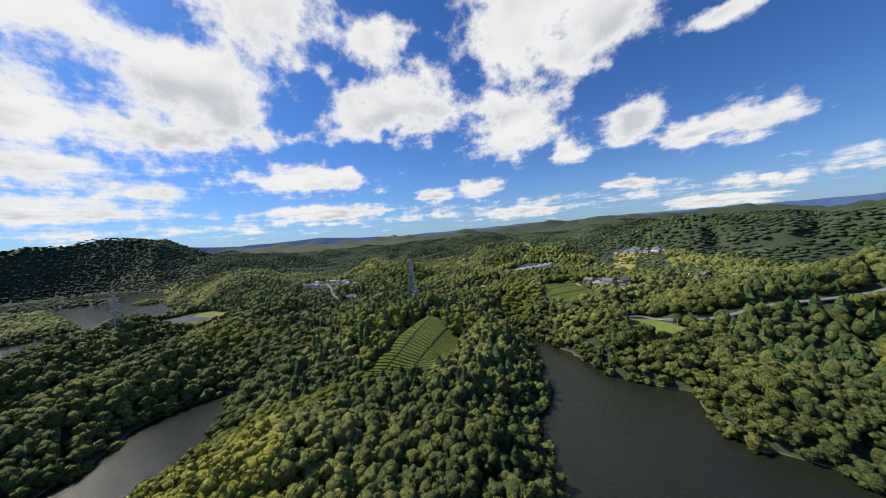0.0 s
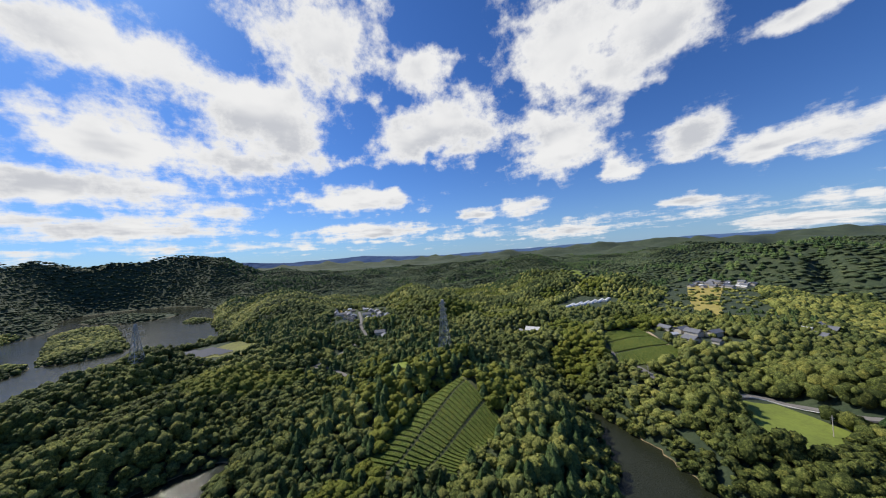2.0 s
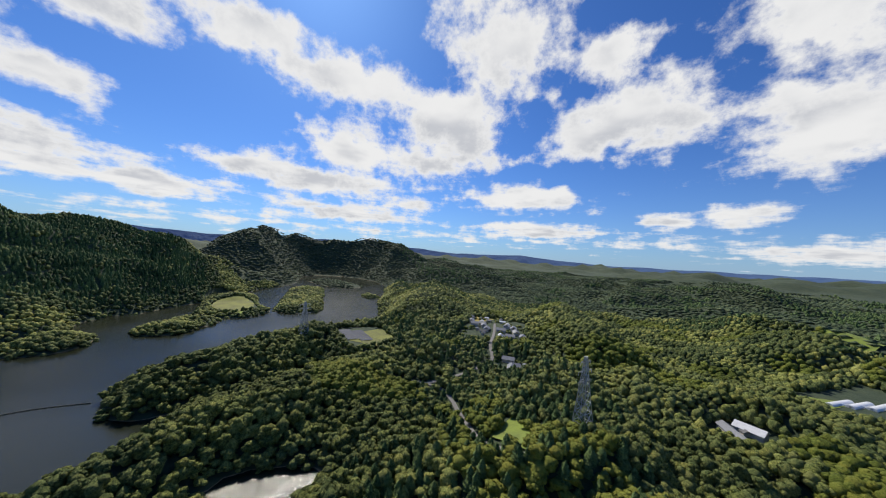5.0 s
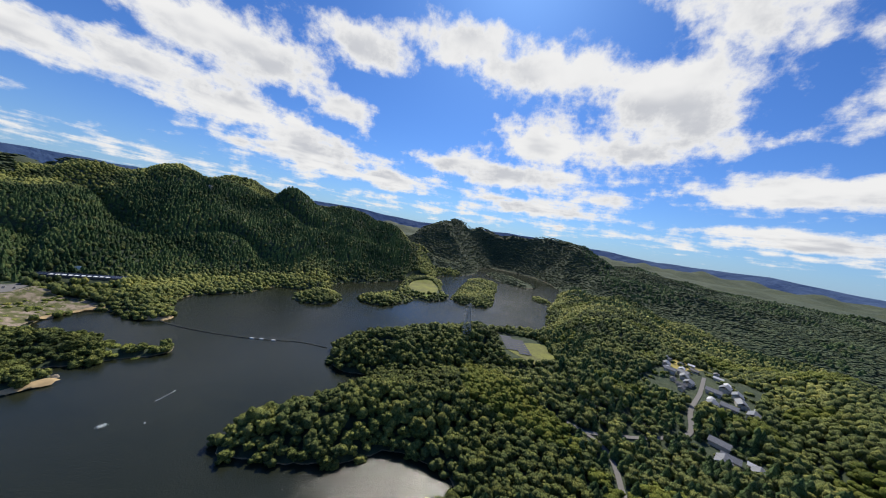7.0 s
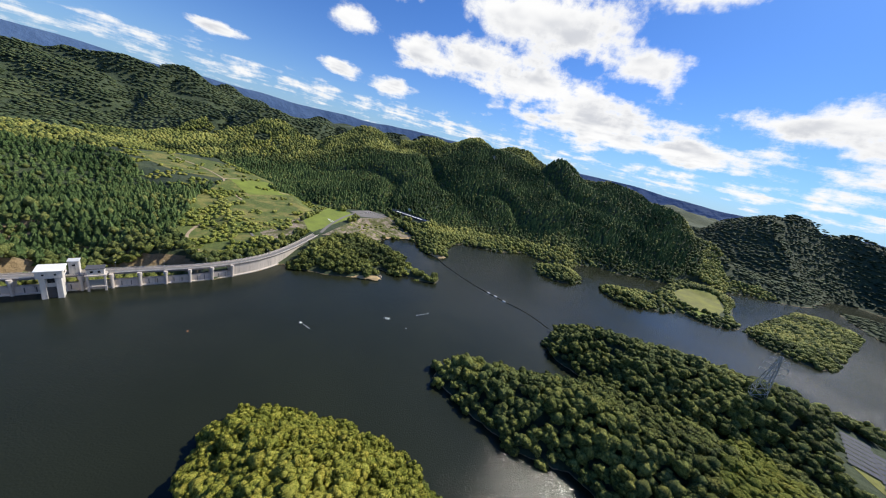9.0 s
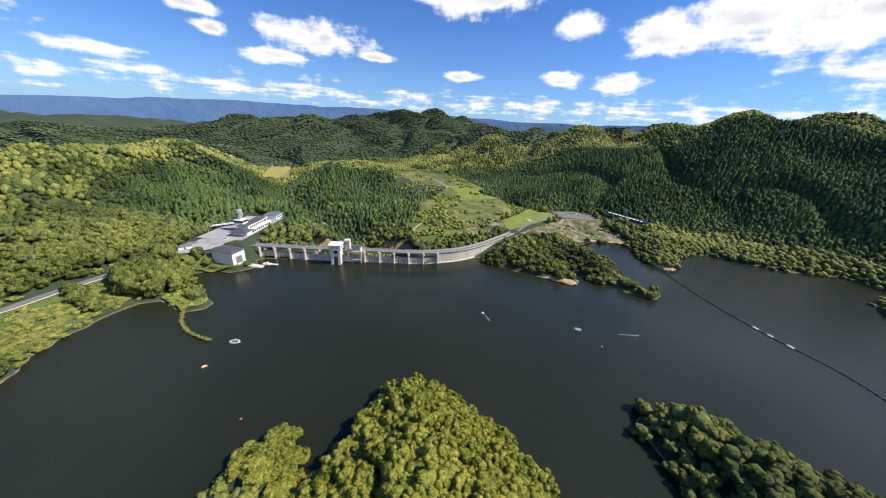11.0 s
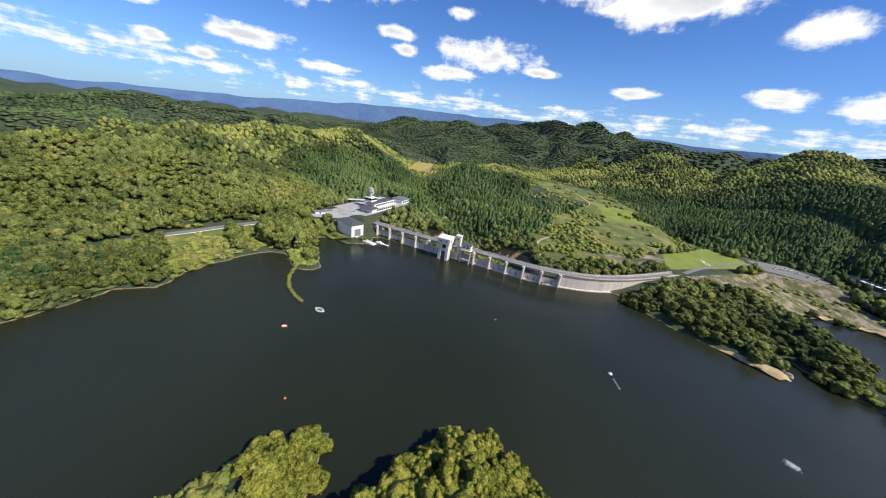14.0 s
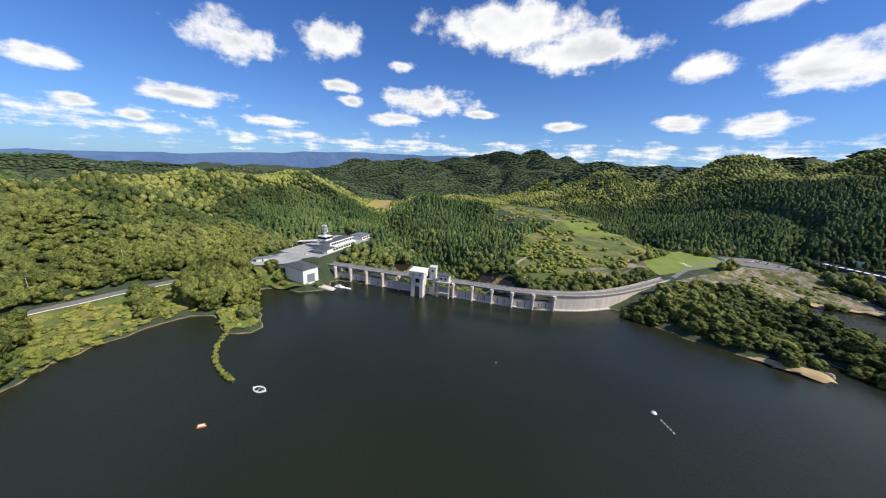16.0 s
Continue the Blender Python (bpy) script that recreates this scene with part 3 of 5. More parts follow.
NORTH_WOODS = [(-420, 420, 1), (-250, 560, 1), (-100, 800, 1), (300, 820, 1), (700, 660, 1)]


def cedar_share(x, y):
    """How much of the wood is planted cedar: the north ridge, the knoll below the dam, patches elsewhere."""
    north = ridge(x, y, NORTH_WOODS, 260)
    patch = step(grain(x + 333, y, 130), 0.55, 0.7)
    # Southern cedar share is raised to imitate cloud shade with darker trees.
    return np.clip(np.maximum(step(north, 0.1, 0.4) * 0.86, patch * 0.45 * (y < 60)), 0, 1)


HEADLAND_BOX = (-75, 100, 60, 180)


def headland(x, y):
    """The tip of the wooded headland and the tongue beside it, where trees stand singly."""
    return (x > -75) & (x < 72) & (y > 84 - 0.25 * x) & (y < 180)


LOW_BANK = [(-300, 96), (-304, 200), (-262, 215), (-190, 185), (-190, 160), (-238, 150), (-214, 84)]


def stand(name, label, box, gap, broad, cedar, keep):
    x, y = scatter(*box, gap)
    ok = keep(x, y)
    x, y = x[ok], y[ok]
    ok = wooded(x, y)
    x, y = x[ok], y[ok]
    z = height(x, y)
    tree = rng.rand(len(x)) < cedar_share(x, y)
    gold = ~tree & (grain(x + 777, y + 50, 55) > 0.70) & (y < 120) & (x > 60)
    # Dark trees are denser in the south-east, also to stand for cloud shade.
    deep = (ridge(x, y, NORTH_WOODS, 300) > 0.25) | (grain(x + 150, y + 420, 34) + rng.uniform(-0.3, 0.3, len(x)) > np.where((x > 40) & (y < 20), 0.42, 0.62))
    size = rng.uniform(0.72, 1.28, len(x)) * (0.65 + 0.7 * grain(x, y + 900, 28))
    edge = 0.7 + 0.3 * step(shore_distance(x, y), 2, 20)
    for site in HAMLETS:
        size = np.where(in_site(x, y, (*site[:6], 5.0), 0.0) > 0.5, size * 0.45, size)
    low = inside(x, y, LOW_BANK) & (grain(x, y, 13) > 0.28) & (np.hypot(x + 260, y - 177) > 22) | ((x < -30) & (x > -80) & (y > 60) & (y < 125))
    big = np.hypot(x + 260, y - 177) <= 22
    size = np.where(big, 1.5 + size * 0.6, size)
    bare, loose = inside(x, y, BARE), inside(x, y, OPEN_GROUND) | (in_site(x, y, SITES[6]) > 0.5)
    spit = (x > 100) & (x < 146) & (y > 356) & (y < 402) & (np.hypot(x - 115, y - 370) > 7) & (np.hypot(x - 136, y - 362) > 8)
    gone = bare & (rng.rand(len(x)) < 0.72) | loose & (grain(x, y, 19) < 0.52)
    low |= bare | loose | spit
    size = np.where(low, size * (0.42 + 0.5 * loose * grain(x, y, 8)), size)
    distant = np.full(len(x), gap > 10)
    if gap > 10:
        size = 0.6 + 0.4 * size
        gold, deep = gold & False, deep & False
    for kind, pick, crowns, tall, wide in (
        ("bright", low & ~gone, broad, 7.0, 1.2 * gap + 1.5),
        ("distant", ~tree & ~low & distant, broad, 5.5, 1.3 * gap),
        ("broadleaf", ~tree & ~gold & ~low & ~deep & ~distant, broad, min(0.5 * gap + 6.5, 10.5), 1.45 * gap + 1.0),
        ("deep", ~tree & ~gold & ~low & deep, broad, 9.5, 1.3 * gap + 1.0),
        ("bamboo", gold & ~low, broad, 0.4 * gap + 6.5, 1.6 * gap + 1.0),
        ("cedar", tree & ~low, cedar, min(0.5 * gap + 8.0, 13.0), 2.1 * gap + 2.0),
    ):
        if pick.sum() < 5:
            continue
        s = (size * edge)[pick]
        v, f = planted(crowns, x[pick], y[pick], z[pick] - (0.8 if gap < 6.3 else 0.24 * tall * s), tall * s, wide * (0.62 + 0.38 * s))
        link(name, poly_mesh(name, v, f, kind != "cedar"), MAT[kind], label=label[kind], category="forest", kind="stuff")


LABELS = {"broadleaf": "dense broadleaf forest covering the hills round the lake", "bamboo": "yellow-green bamboo grove among darker forest",
          "cedar": "dark planted cedar forest on steep slopes", "distant": "distant forest rolling over the far hills", "deep": "dark green broadleaf trees scattered through the forest", "bright": "low sunlit shrubs and weeds on the bank"}
isle = lambda x, y: (x > -45) & (x < 150) & (y > 340) & (y < 480) & ~inside(x, y, BARE)
close = lambda x, y: (np.hypot(x - 40, y - 90) < 290) | ((x < -200) & (x > -400) & (y > -20) & (y < 250))
near = lambda x, y: close(x, y) & ~isle(x, y) & ~((np.hypot(x + 5, y - 130) < 78) & headland(x, y))
mid = lambda x, y: ~close(x, y) & ~isle(x, y) & (np.hypot(x - 100, y - 250) + 260 * (grain(x, y, 90) - 0.5) < 950)
reach = lambda x, y: np.hypot(x - 100, y - 250) + 260 * (grain(x, y, 90) - 0.5)
far = lambda x, y: (reach(x, y) >= 950) & (np.hypot(x - 100, y - 250) < 2450) & ((y > -420) | (x > -560)) & ((y < 1500) | (x < -100))
middle = lambda x, y: mid(x, y) & (np.hypot(x - 40, y - 90) < 500)
outer = lambda x, y: mid(x, y) & (np.hypot(x - 40, y - 90) >= 500)
stand("forest", LABELS, (-400, 340, -210, 390), 6.0, MID_BROAD, MID_CEDAR, near)
stand("forest", LABELS, (-45, 150, 340, 480), 7.6, NEAR_BROAD, MID_CEDAR, isle)
stand("forest", LABELS, (-460, 540, -410, 590), 6.0, PAIR_BROAD, FAR_CEDAR, middle)
stand("forest", LABELS, (-850, 1050, -700, 1200), 6.4, FAR_BROAD, FAR_CEDAR, outer)
stand("forest", LABELS, (-2400, 2600, -2250, 2700), 13.0, TINY_BROAD, FAR_CEDAR, far)


# ---- building blocks ----
def part(name, bm, mat, parent, label=""):
    """Links a bmesh as one mesh object under a thing or a part."""
    me = bpy.data.meshes.new(name)
    bm.to_mesh(me)
    bm.free()
    return link(name, me, mat, parent, label)


def thing(name, m, label, category, group="", kind=""):
    ob = new(name)
    ob.empty_display_size = 1
    ob.matrix_world = m
    return tagged(ob, label, category, group, kind)


def box(bm, x0, x1, y0, y1, z0, z1, bevel=0.0):
    """A box added to a bmesh, with its edges eased."""
    made = bmesh.ops.create_cube(bm, size=1.0, matrix=Matrix.LocRotScale(((x0 + x1) / 2, (y0 + y1) / 2, (z0 + z1) / 2), None, (x1 - x0, y1 - y0, z1 - z0)))
    if bevel:
        edges = list({e for v in made["verts"] for e in v.link_edges})
        bmesh.ops.bevel(bm, geom=edges, offset=bevel, segments=1, affect="EDGES")
    return bm


def boxes(*rows, bevel=0.0):
    bm = bmesh.new()
    for row in rows:
        box(bm, *row, bevel=bevel)
    return bm


def rod(bm, a, b, r, r2=None, sides=8):
    a, b = Vector(a), Vector(b)
    m = Matrix.Translation((a + b) / 2) @ (b - a).to_track_quat("Z", "Y").to_matrix().to_4x4()
    bmesh.ops.create_cone(bm, cap_ends=True, segments=sides, radius1=r, radius2=r if r2 is None else r2, depth=(b - a).length, matrix=m)
    return bm


def rods(pairs, r, sides=5):
    bm = bmesh.new()
    for a, b in pairs:
        rod(bm, a, b, r, sides=sides)
    return bm


def gable(w, d, rise, eave, thick=0.25):
    """A pitched roof over w by d, with its underside closed."""
    bm = bmesh.new()
    x, y = w / 2 + eave, d / 2 + eave
    drop = rise * eave / (d / 2)
    ring = [(-y, -drop), (0, rise), (y, -drop), (y, -drop - thick), (0, rise - thick), (-y, -drop - thick)]
    ends = [[bm.verts.new((s * x, a, b)) for a, b in ring] for s in (-1, 1)]
    for k in range(6):
        bm.faces.new((ends[0][k], ends[0][(k + 1) % 6], ends[1][(k + 1) % 6], ends[1][k]))
    for e in ends:
        bm.faces.new((e[0], e[1], e[4], e[5]))
        bm.faces.new((e[1], e[2], e[3], e[4]))
    bmesh.ops.recalc_face_normals(bm, faces=bm.faces)
    return bm


def hip(w, d, rise, eave):
    bm = bmesh.new()
    x, y, r = w / 2 + eave, d / 2 + eave, max(0.05, w / 2 - d / 2)
    low = [bm.verts.new(p) for p in ((-x, -y, -0.3), (x, -y, -0.3), (x, y, -0.3), (-x, y, -0.3))]
    rim = [bm.verts.new(p) for p in ((-x, -y, 0), (x, -y, 0), (x, y, 0), (-x, y, 0))]
    top = [bm.verts.new((-r, 0, rise)), bm.verts.new((r, 0, rise))]
    bm.faces.new(low[::-1])
    for k in range(4):
        bm.faces.new((low[k], low[(k + 1) % 4], rim[(k + 1) % 4], rim[k]))
    bm.faces.new((rim[0], rim[1], top[1], top[0]))
    bm.faces.new((rim[2], rim[3], top[0], top[1]))
    bm.faces.new((rim[1], rim[2], top[1]))
    bm.faces.new((rim[3], rim[0], top[0]))
    return bm


def at_ground(x, y, lift=0.0, turn=0.0):
    return pose(x, y, float(height([x], [y])[0]) + lift, 0, 0, turn)


def sheet_over(corners, gap, lift):
    """A sheet laid over the ground inside a many-sided field."""
    xs, ys = [c[0] for c in corners], [c[1] for c in corners]
    ax, ay = np.arange(min(xs) - gap, max(xs) + gap, gap), np.arange(min(ys) - gap, max(ys) + gap, gap)
    cx, cy = np.meshgrid(ax, ay)
    ok = inside(cx, cy, list(corners))
    use = ok[:-1, :-1] | ok[1:, :-1] | ok[:-1, 1:] | ok[1:, 1:]
    k = (np.arange(len(ay) - 1)[:, None] * len(ax) + np.arange(len(ax) - 1))[use]
    # corners that fall outside are drawn in to the field's edge
    best, ex, ey = np.full(cx.shape, 1e9), cx.copy(), cy.copy()
    ring = list(corners)
    for (x0, y0), (x1, y1) in zip(ring, ring[1:] + ring[:1]):
        vx, vy = x1 - x0, y1 - y0
        u = np.clip(((cx - x0) * vx + (cy - y0) * vy) / (vx * vx + vy * vy), 0, 1)
        px, py = x0 + u * vx, y0 + u * vy
        near_by = np.hypot(cx - px, cy - py)
        closer = near_by < best
        best, ex, ey = np.where(closer, near_by, best), np.where(closer, px, ex), np.where(closer, py, ey)
    wob = 1.2 * (grain(ex, ey, 5) - 0.5)
    cx, cy = np.where(ok, cx, ex + wob), np.where(ok, cy, ey - wob)
    z = np.maximum.reduce([height(cx + a, cy + b) for a in (-3, 0, 3) for b in (-3, 0, 3)]) + lift
    return np.stack([cx, cy, z], -1).reshape(-1, 3), np.stack([k, k + 1, k + 1 + len(ax), k + len(ax)], -1)


def field(name, corners, mat, label, lift=0.25, gap=2.0):
    v, f = sheet_over(corners, gap, lift)
    return link(name, poly_mesh(name, v, f), mat, label=label, category="field", kind="structure")


def dense(line, gap):
    """Points at even steps along a line, with the left-hand side at each."""
    pts = [Vector((*p[:2], 0)) for p in line]
    smooth = []
    for k in range(len(pts) - 1):
        a, b, c, d = pts[max(k - 1, 0)], pts[k], pts[k + 1], pts[min(k + 2, len(pts) - 1)]
        for s in range(max(1, int((c - b).length / gap))):
            u = s / max(1, int((c - b).length / gap))
            smooth.append(0.5 * ((2 * b) + (c - a) * u + (2 * a - 5 * b + 4 * c - d) * u * u + (3 * b - a - 3 * c + d) * u ** 3))
    smooth.append(pts[-1])
    out = []
    for k, p in enumerate(smooth):
        way = (smooth[min(k + 1, len(smooth) - 1)] - smooth[max(k - 1, 0)]).normalized()
        out.append((p, way, Vector((-way.y, way.x, 0))))
    return out


def ribbon(line, profile, z=None, lift=0.0, gap=4.0):
    """A profile of (sideways, up) drawn along a line."""
    rows = dense(line, gap)
    verts = []
    for p, _, left in rows:
        base = z if z is not None else max(float(height([p.x + left.x * s], [p.y + left.y * s])[0]) for s in (-3, 0, 3)) + lift
        verts += [(p.x + left.x * a, p.y + left.y * a, base + b) for a, b in profile]
    n = len(profile)
    faces = [(r * n + k, r * n + (k + 1) % n, (r + 1) * n + (k + 1) % n, (r + 1) * n + k) for r in range(len(rows) - 1) for k in range(n)]
    bm = bmesh.new()
    vs = [bm.verts.new(v) for v in verts]
    for f in faces:
        bm.faces.new([vs[i] for i in f])
    bm.faces.new(vs[:n][::-1])
    bm.faces.new(vs[-n:])
    bmesh.ops.recalc_face_normals(bm, faces=bm.faces)
    return bm


def flat_thing(name, bm, mat, label, category, kind=""):
    me = bpy.data.meshes.new(name)
    bm.to_mesh(me)
    bm.free()
    return link(name, me, mat, label=label, category=category, kind=kind)


def mottled(name, ground, weeds, share=0.5, size=0.09):
    """Bare ground broken by weeds and stones."""
    m, n = material(name)
    at = n.add("ShaderNodeNewGeometry").outputs["Position"]
    a, b, c = n.noise(at, size, 6, 0.7), n.noise(at, size * 8, 5, 0.7), n.noise(at, size * 0.3, 3)
    soil = n.ramp(b, [(0.3, tuple(v * 0.5 for v in ground)), (0.5, ground), (0.7, tuple(min(1, v * 1.5) for v in ground))])
    leaf = n.ramp(b, [(0.3, tuple(v * 0.4 for v in weeds)), (0.5, weeds), (0.7, tuple(v * 1.5 for v in weeds))])
    k = n.math("ADD", n.math("MULTIPLY", a, 0.75), n.math("MULTIPLY", c, 0.25))
    finish(n, n.mix(n.span(k, share - 0.05, share + 0.05, smooth=True), soil, leaf), 0.95, n.math("ADD", a, b), 0.8, 0.8)
    return m


MAT.update({
    "tower": streaked("weathered_white_concrete", (0.76, 0.715, 0.66)),
    "bank": mottled("stony_weedy_bank", (0.33, 0.26, 0.20), (0.10, 0.105, 0.03), 0.49),
    "rough": mottled("rough_grassland", (0.22, 0.20, 0.055), (0.095, 0.125, 0.026), 0.47, 0.05),
    "tea": leaf_material("tea_hedges", (0.045, 0.075, 0.014), (0.10, 0.145, 0.028), (0.15, 0.19, 0.04), 0.9),
    "meadow": plain("rough_meadow", (0.17, 0.175, 0.038), 0.95, 0.6, 0.035, bump=0.7),
    "yard": plain("worn_yard_paving", (0.37, 0.355, 0.335), 0.9, 0.25, 0.12),
    "tea_soil": plain("weedy_soil", (0.075, 0.085, 0.03), 0.95, 0.4, 0.1, bump=0.6),
    "rice": plain("ripe_rice", (0.36, 0.29, 0.07), 0.95, 0.25, 0.08),
    "earth": plain("bare_earth", (0.40, 0.31, 0.20), 0.95, 0.35, 0.12, bump=0.7),
    "stone": plain("pale_rock", (0.36, 0.295, 0.225), 0.92, 0.5, 0.12, bump=0.7),
    "rail": plain("painted_rail", (0.55, 0.55, 0.54), 0.5, 0.1, 1.0),
    "tile": plain("grey_roof_tile", (0.17, 0.175, 0.19), 0.45, 0.3, 0.9),
    "pale_roof": plain("pale_sheet_roof", (0.62, 0.62, 0.62), 0.5, 0.12, 0.4),
    "teal": plain("turquoise_sheet_roof", (0.20, 0.42, 0.38), 0.5, 0.15, 0.4),
    "wall": plain("plaster_wall", (0.52, 0.48, 0.42), 0.85, 0.15, 0.5),
    "panel": plain("solar_glass", (0.045, 0.055, 0.085), 0.75, 0.15, 0.5),
    "film": plain("greenhouse_film", (0.72, 0.73, 0.74), 0.35, 0.08, 0.3),
    "orange": plain("orange_float", (0.75, 0.22, 0.05), 0.5, 0.1, 1.0),
    "rubber": plain("dark_float", (0.07, 0.075, 0.06), 0.7, 0.3, 0.5),
    "paint": plain("white_road_paint", (0.8, 0.8, 0.78), 0.7, 0.1, 1.0),
    "sand": plain("ochre_sand", (0.46, 0.33, 0.17), 0.95, 0.25, 0.3),
    "foam": plain("water_foam", (0.78, 0.82, 0.8), 0.6, 0.1, 1.0),
})

# ---- the dam ----
CREST = 12.2
dam = thing("dam", Matrix(), "long pale concrete dam with piers under its crest road", "dam")
line = dense(DAM_LINE, 2.0)
run = [0.0]
for (p, _, _), (q, _, _) in zip(line, line[1:]):
    run.append(run[-1] + (q - p).length)


def on_dam(s):
    """Place, way and dry side at s metres along the dam."""
    k = min(max(int(np.searchsorted(run, s)) - 1, 0), len(line) - 2)
    u = (s - run[k]) / (run[k + 1] - run[k])
    (p, way, left), (q, _, _) = line[k], line[k + 1]
    return p.lerp(q, u), way, left


def dam_stretch(s0, s1, profile, step_by=4.0):
    n = max(1, int((s1 - s0) / step_by))
    pts = [on_dam(s0 + (s1 - s0) * k / n) for k in range(n + 1)]
    bm = bmesh.new()
    rows = [[bm.verts.new((p.x + left.x * a, p.y + left.y * a, b)) for a, b in profile] for p, _, left in pts]
    m = len(profile)
    for r0, r1 in zip(rows, rows[1:]):
        for k in range(m):
            bm.faces.new((r0[k], r0[(k + 1) % m], r1[(k + 1) % m], r1[k]))
    bm.faces.new(rows[0][::-1])
    bm.faces.new(rows[-1])
    bmesh.ops.recalc_face_normals(bm, faces=bm.faces)
    return bm


WEIR_A, WEIR_B, END = 20.5, 205.5, run[-1]
part("weir_wall", dam_stretch(WEIR_A, WEIR_B, [(0, -12), (0, 6.0), (0.7, 5.0), (2.6, 5.8), (5.0, 1.0), (16, -30), (1, -30)]), MAT["concrete"], dam)
part("foot_ledge", dam_stretch(0, END, [(-1.3, -12), (-1.3, 0.7), (0.0, 0.9), (0.0, -12)]), MAT["concrete"], dam, "stained concrete ledge at the waterline")
part("abutment_wall", dam_stretch(0, WEIR_A, [(0, -12), (0, CREST - 0.6), (6.6, CREST - 0.6), (22, -25), (1, -25)]), MAT["concrete"], dam)
part("curved_wall", dam_stretch(WEIR_B, END, [(0, -12), (0, CREST - 0.6), (6.6, CREST - 0.6), (22, -25), (1, -25)]), MAT["concrete"], dam, "pale curved concrete wall, clean of openings")
part("bridge_deck", dam_stretch(0, END, [(-0.5, CREST - 1.3), (-0.5, CREST), (7.2, CREST), (7.2, CREST - 1.3)]), MAT["asphalt"], dam, "weathered grey road deck")
for a, b in ((-0.6, -0.2), (6.9, 7.3)):
    part("parapet", dam_stretch(0, END, [(a, CREST), (a, CREST + 0.55), (b, CREST + 0.55), (b, CREST)]), MAT["concrete"], dam)
for a in (-0.45, 7.1):
    part("handrail", dam_stretch(0, END, [(a, CREST + 1.0), (a, CREST + 1.12), (a + 0.1, CREST + 1.12), (a + 0.1, CREST + 1.0)]), MAT["rail"], dam, "grey steel handrail")
post_data = bpy.data.meshes.new("rail_post")
post_mesh = boxes((-0.07, 0.07, -0.07, 0.07, 0, 1.05))
post_mesh.to_mesh(post_data)
post_mesh.free()
for k in range(100):
    for out in (0.4, -7.15):
        p, way, left = on_dam(2 + k * (END - 4) / 99)
        ob = link("rail_post", post_data, MAT["rail"], dam)
        ob.matrix_world = pose(p.x - left.x * out, p.y - left.y * out, CREST, 0, 0, math.degrees(math.atan2(way.y, way.x)))
part("walkway_kerb", dam_stretch(0, END, [(5.3, CREST), (5.3, CREST + 0.18), (5.6, CREST + 0.18), (5.6, CREST)]), MAT["concrete"], dam)
part("edge_line", dam_stretch(0, END, [(0.5, CREST), (0.5, CREST + 0.012), (0.65, CREST + 0.012), (0.65, CREST)]), MAT["paint"], dam, "faded white edge line")
BAYS = 12
pier_mesh = boxes((-1.0, 1.0, -1.6, 6.0, -11, CREST - 1.3), (-1.25, 1.25, -2.2, 6.2, CREST - 2.2, CREST - 1.3), bevel=0.2)
rod(pier_mesh, (0, -1.6, -11), (0, -1.6, CREST - 1.0), 1.0, sides=14)
rod(pier_mesh, (0, -1.6, CREST - 2.6), (0, -1.6, CREST - 0.2), 1.5, 1.35, sides=14)
pier_data = bpy.data.meshes.new("pier")
pier_mesh.to_mesh(pier_data)
pier_mesh.free()
for k in range(BAYS + 1):
    s = WEIR_A + (WEIR_B - WEIR_A) * k / BAYS
    p, way, left = on_dam(s)
    ob = link("pier", pier_data, MAT["concrete"], dam)
    ob.matrix_world = pose(p.x, p.y, 0, 0, 0, math.degrees(math.atan2(way.y, way.x)))
    if k < BAYS:
        for u in (0.32, 0.66):
            q, w2, l2 = on_dam(s + u * (WEIR_B - WEIR_A) / BAYS)
            rib = link("drain_groove", bpy.data.meshes.get("drain_groove") or poly_mesh("drain_groove", [(-0.25, -0.12, 1), (0.25, -0.12, 1), (0.25, 0.1, 1), (-0.25, 0.1, 1), (-0.25, -0.12, 5.0), (0.25, -0.12, 5.0), (0.25, 0.1, 5.0), (-0.25, 0.1, 5.0)],
                       [(0, 1, 5, 4), (1, 2, 6, 5), (2, 3, 7, 6), (3, 0, 4, 7), (4, 5, 6, 7), (3, 2, 1, 0)], False), MAT["roof"], dam)
            rib.matrix_world = pose(q.x, q.y, 0, 0, 0, math.degrees(math.atan2(w2.y, w2.x)))


def dam_frame(s, out=0.0, up=0.0):
    p, way, left = on_dam(s)
    p = p - left * out
    return pose(p.x, p.y, up, 0, 0, math.degrees(math.atan2(way.y, way.x)))


tower = thing("intake_tower", dam_frame(101, 5.5), "white concrete intake tower with a flat-roofed head house", "tower")
part("shaft", boxes((-5, -2.2, -5, 4.5, -10, 16), (2.2, 5, -5, 4.5, -10, 16), (-2.3, 2.3, -3.2, 4.5, -10, 16), bevel=0.15), MAT["tower"], tower)
part("screen_slot", boxes((-2.2, 2.2, -3.5, -3.25, -2, 8.4)), MAT["roof"], tower, "dark recessed screen")
part("slot_window", boxes((-1.6, 1.6, -3.5, -3.25, 11.6, 15.0)), MAT["dark"], tower)
part("head_house", boxes((-6, 6, -6, 5, 16, 21.2), bevel=0.12), MAT["tower"], tower)
part("roof", boxes((-6.6, 6.6, -6.6, 5.6, 21.2, 21.9), bevel=0.15), MAT["white"], tower, "flat white roof slab")
for wx in (-3.2, 2.2):
    part("window", boxes((wx, wx + 1.1, -6.12, -5.95, 18.2, 19.4)), MAT["dark"], tower)
part("window", boxes((5.95, 6.12, -2, -0.6, 18.2, 19.4)), MAT["dark"], tower)
stair = thing("stair_tower", dam_frame(110, -5.0, CREST), "narrow white stair tower beside the dam road", "tower")
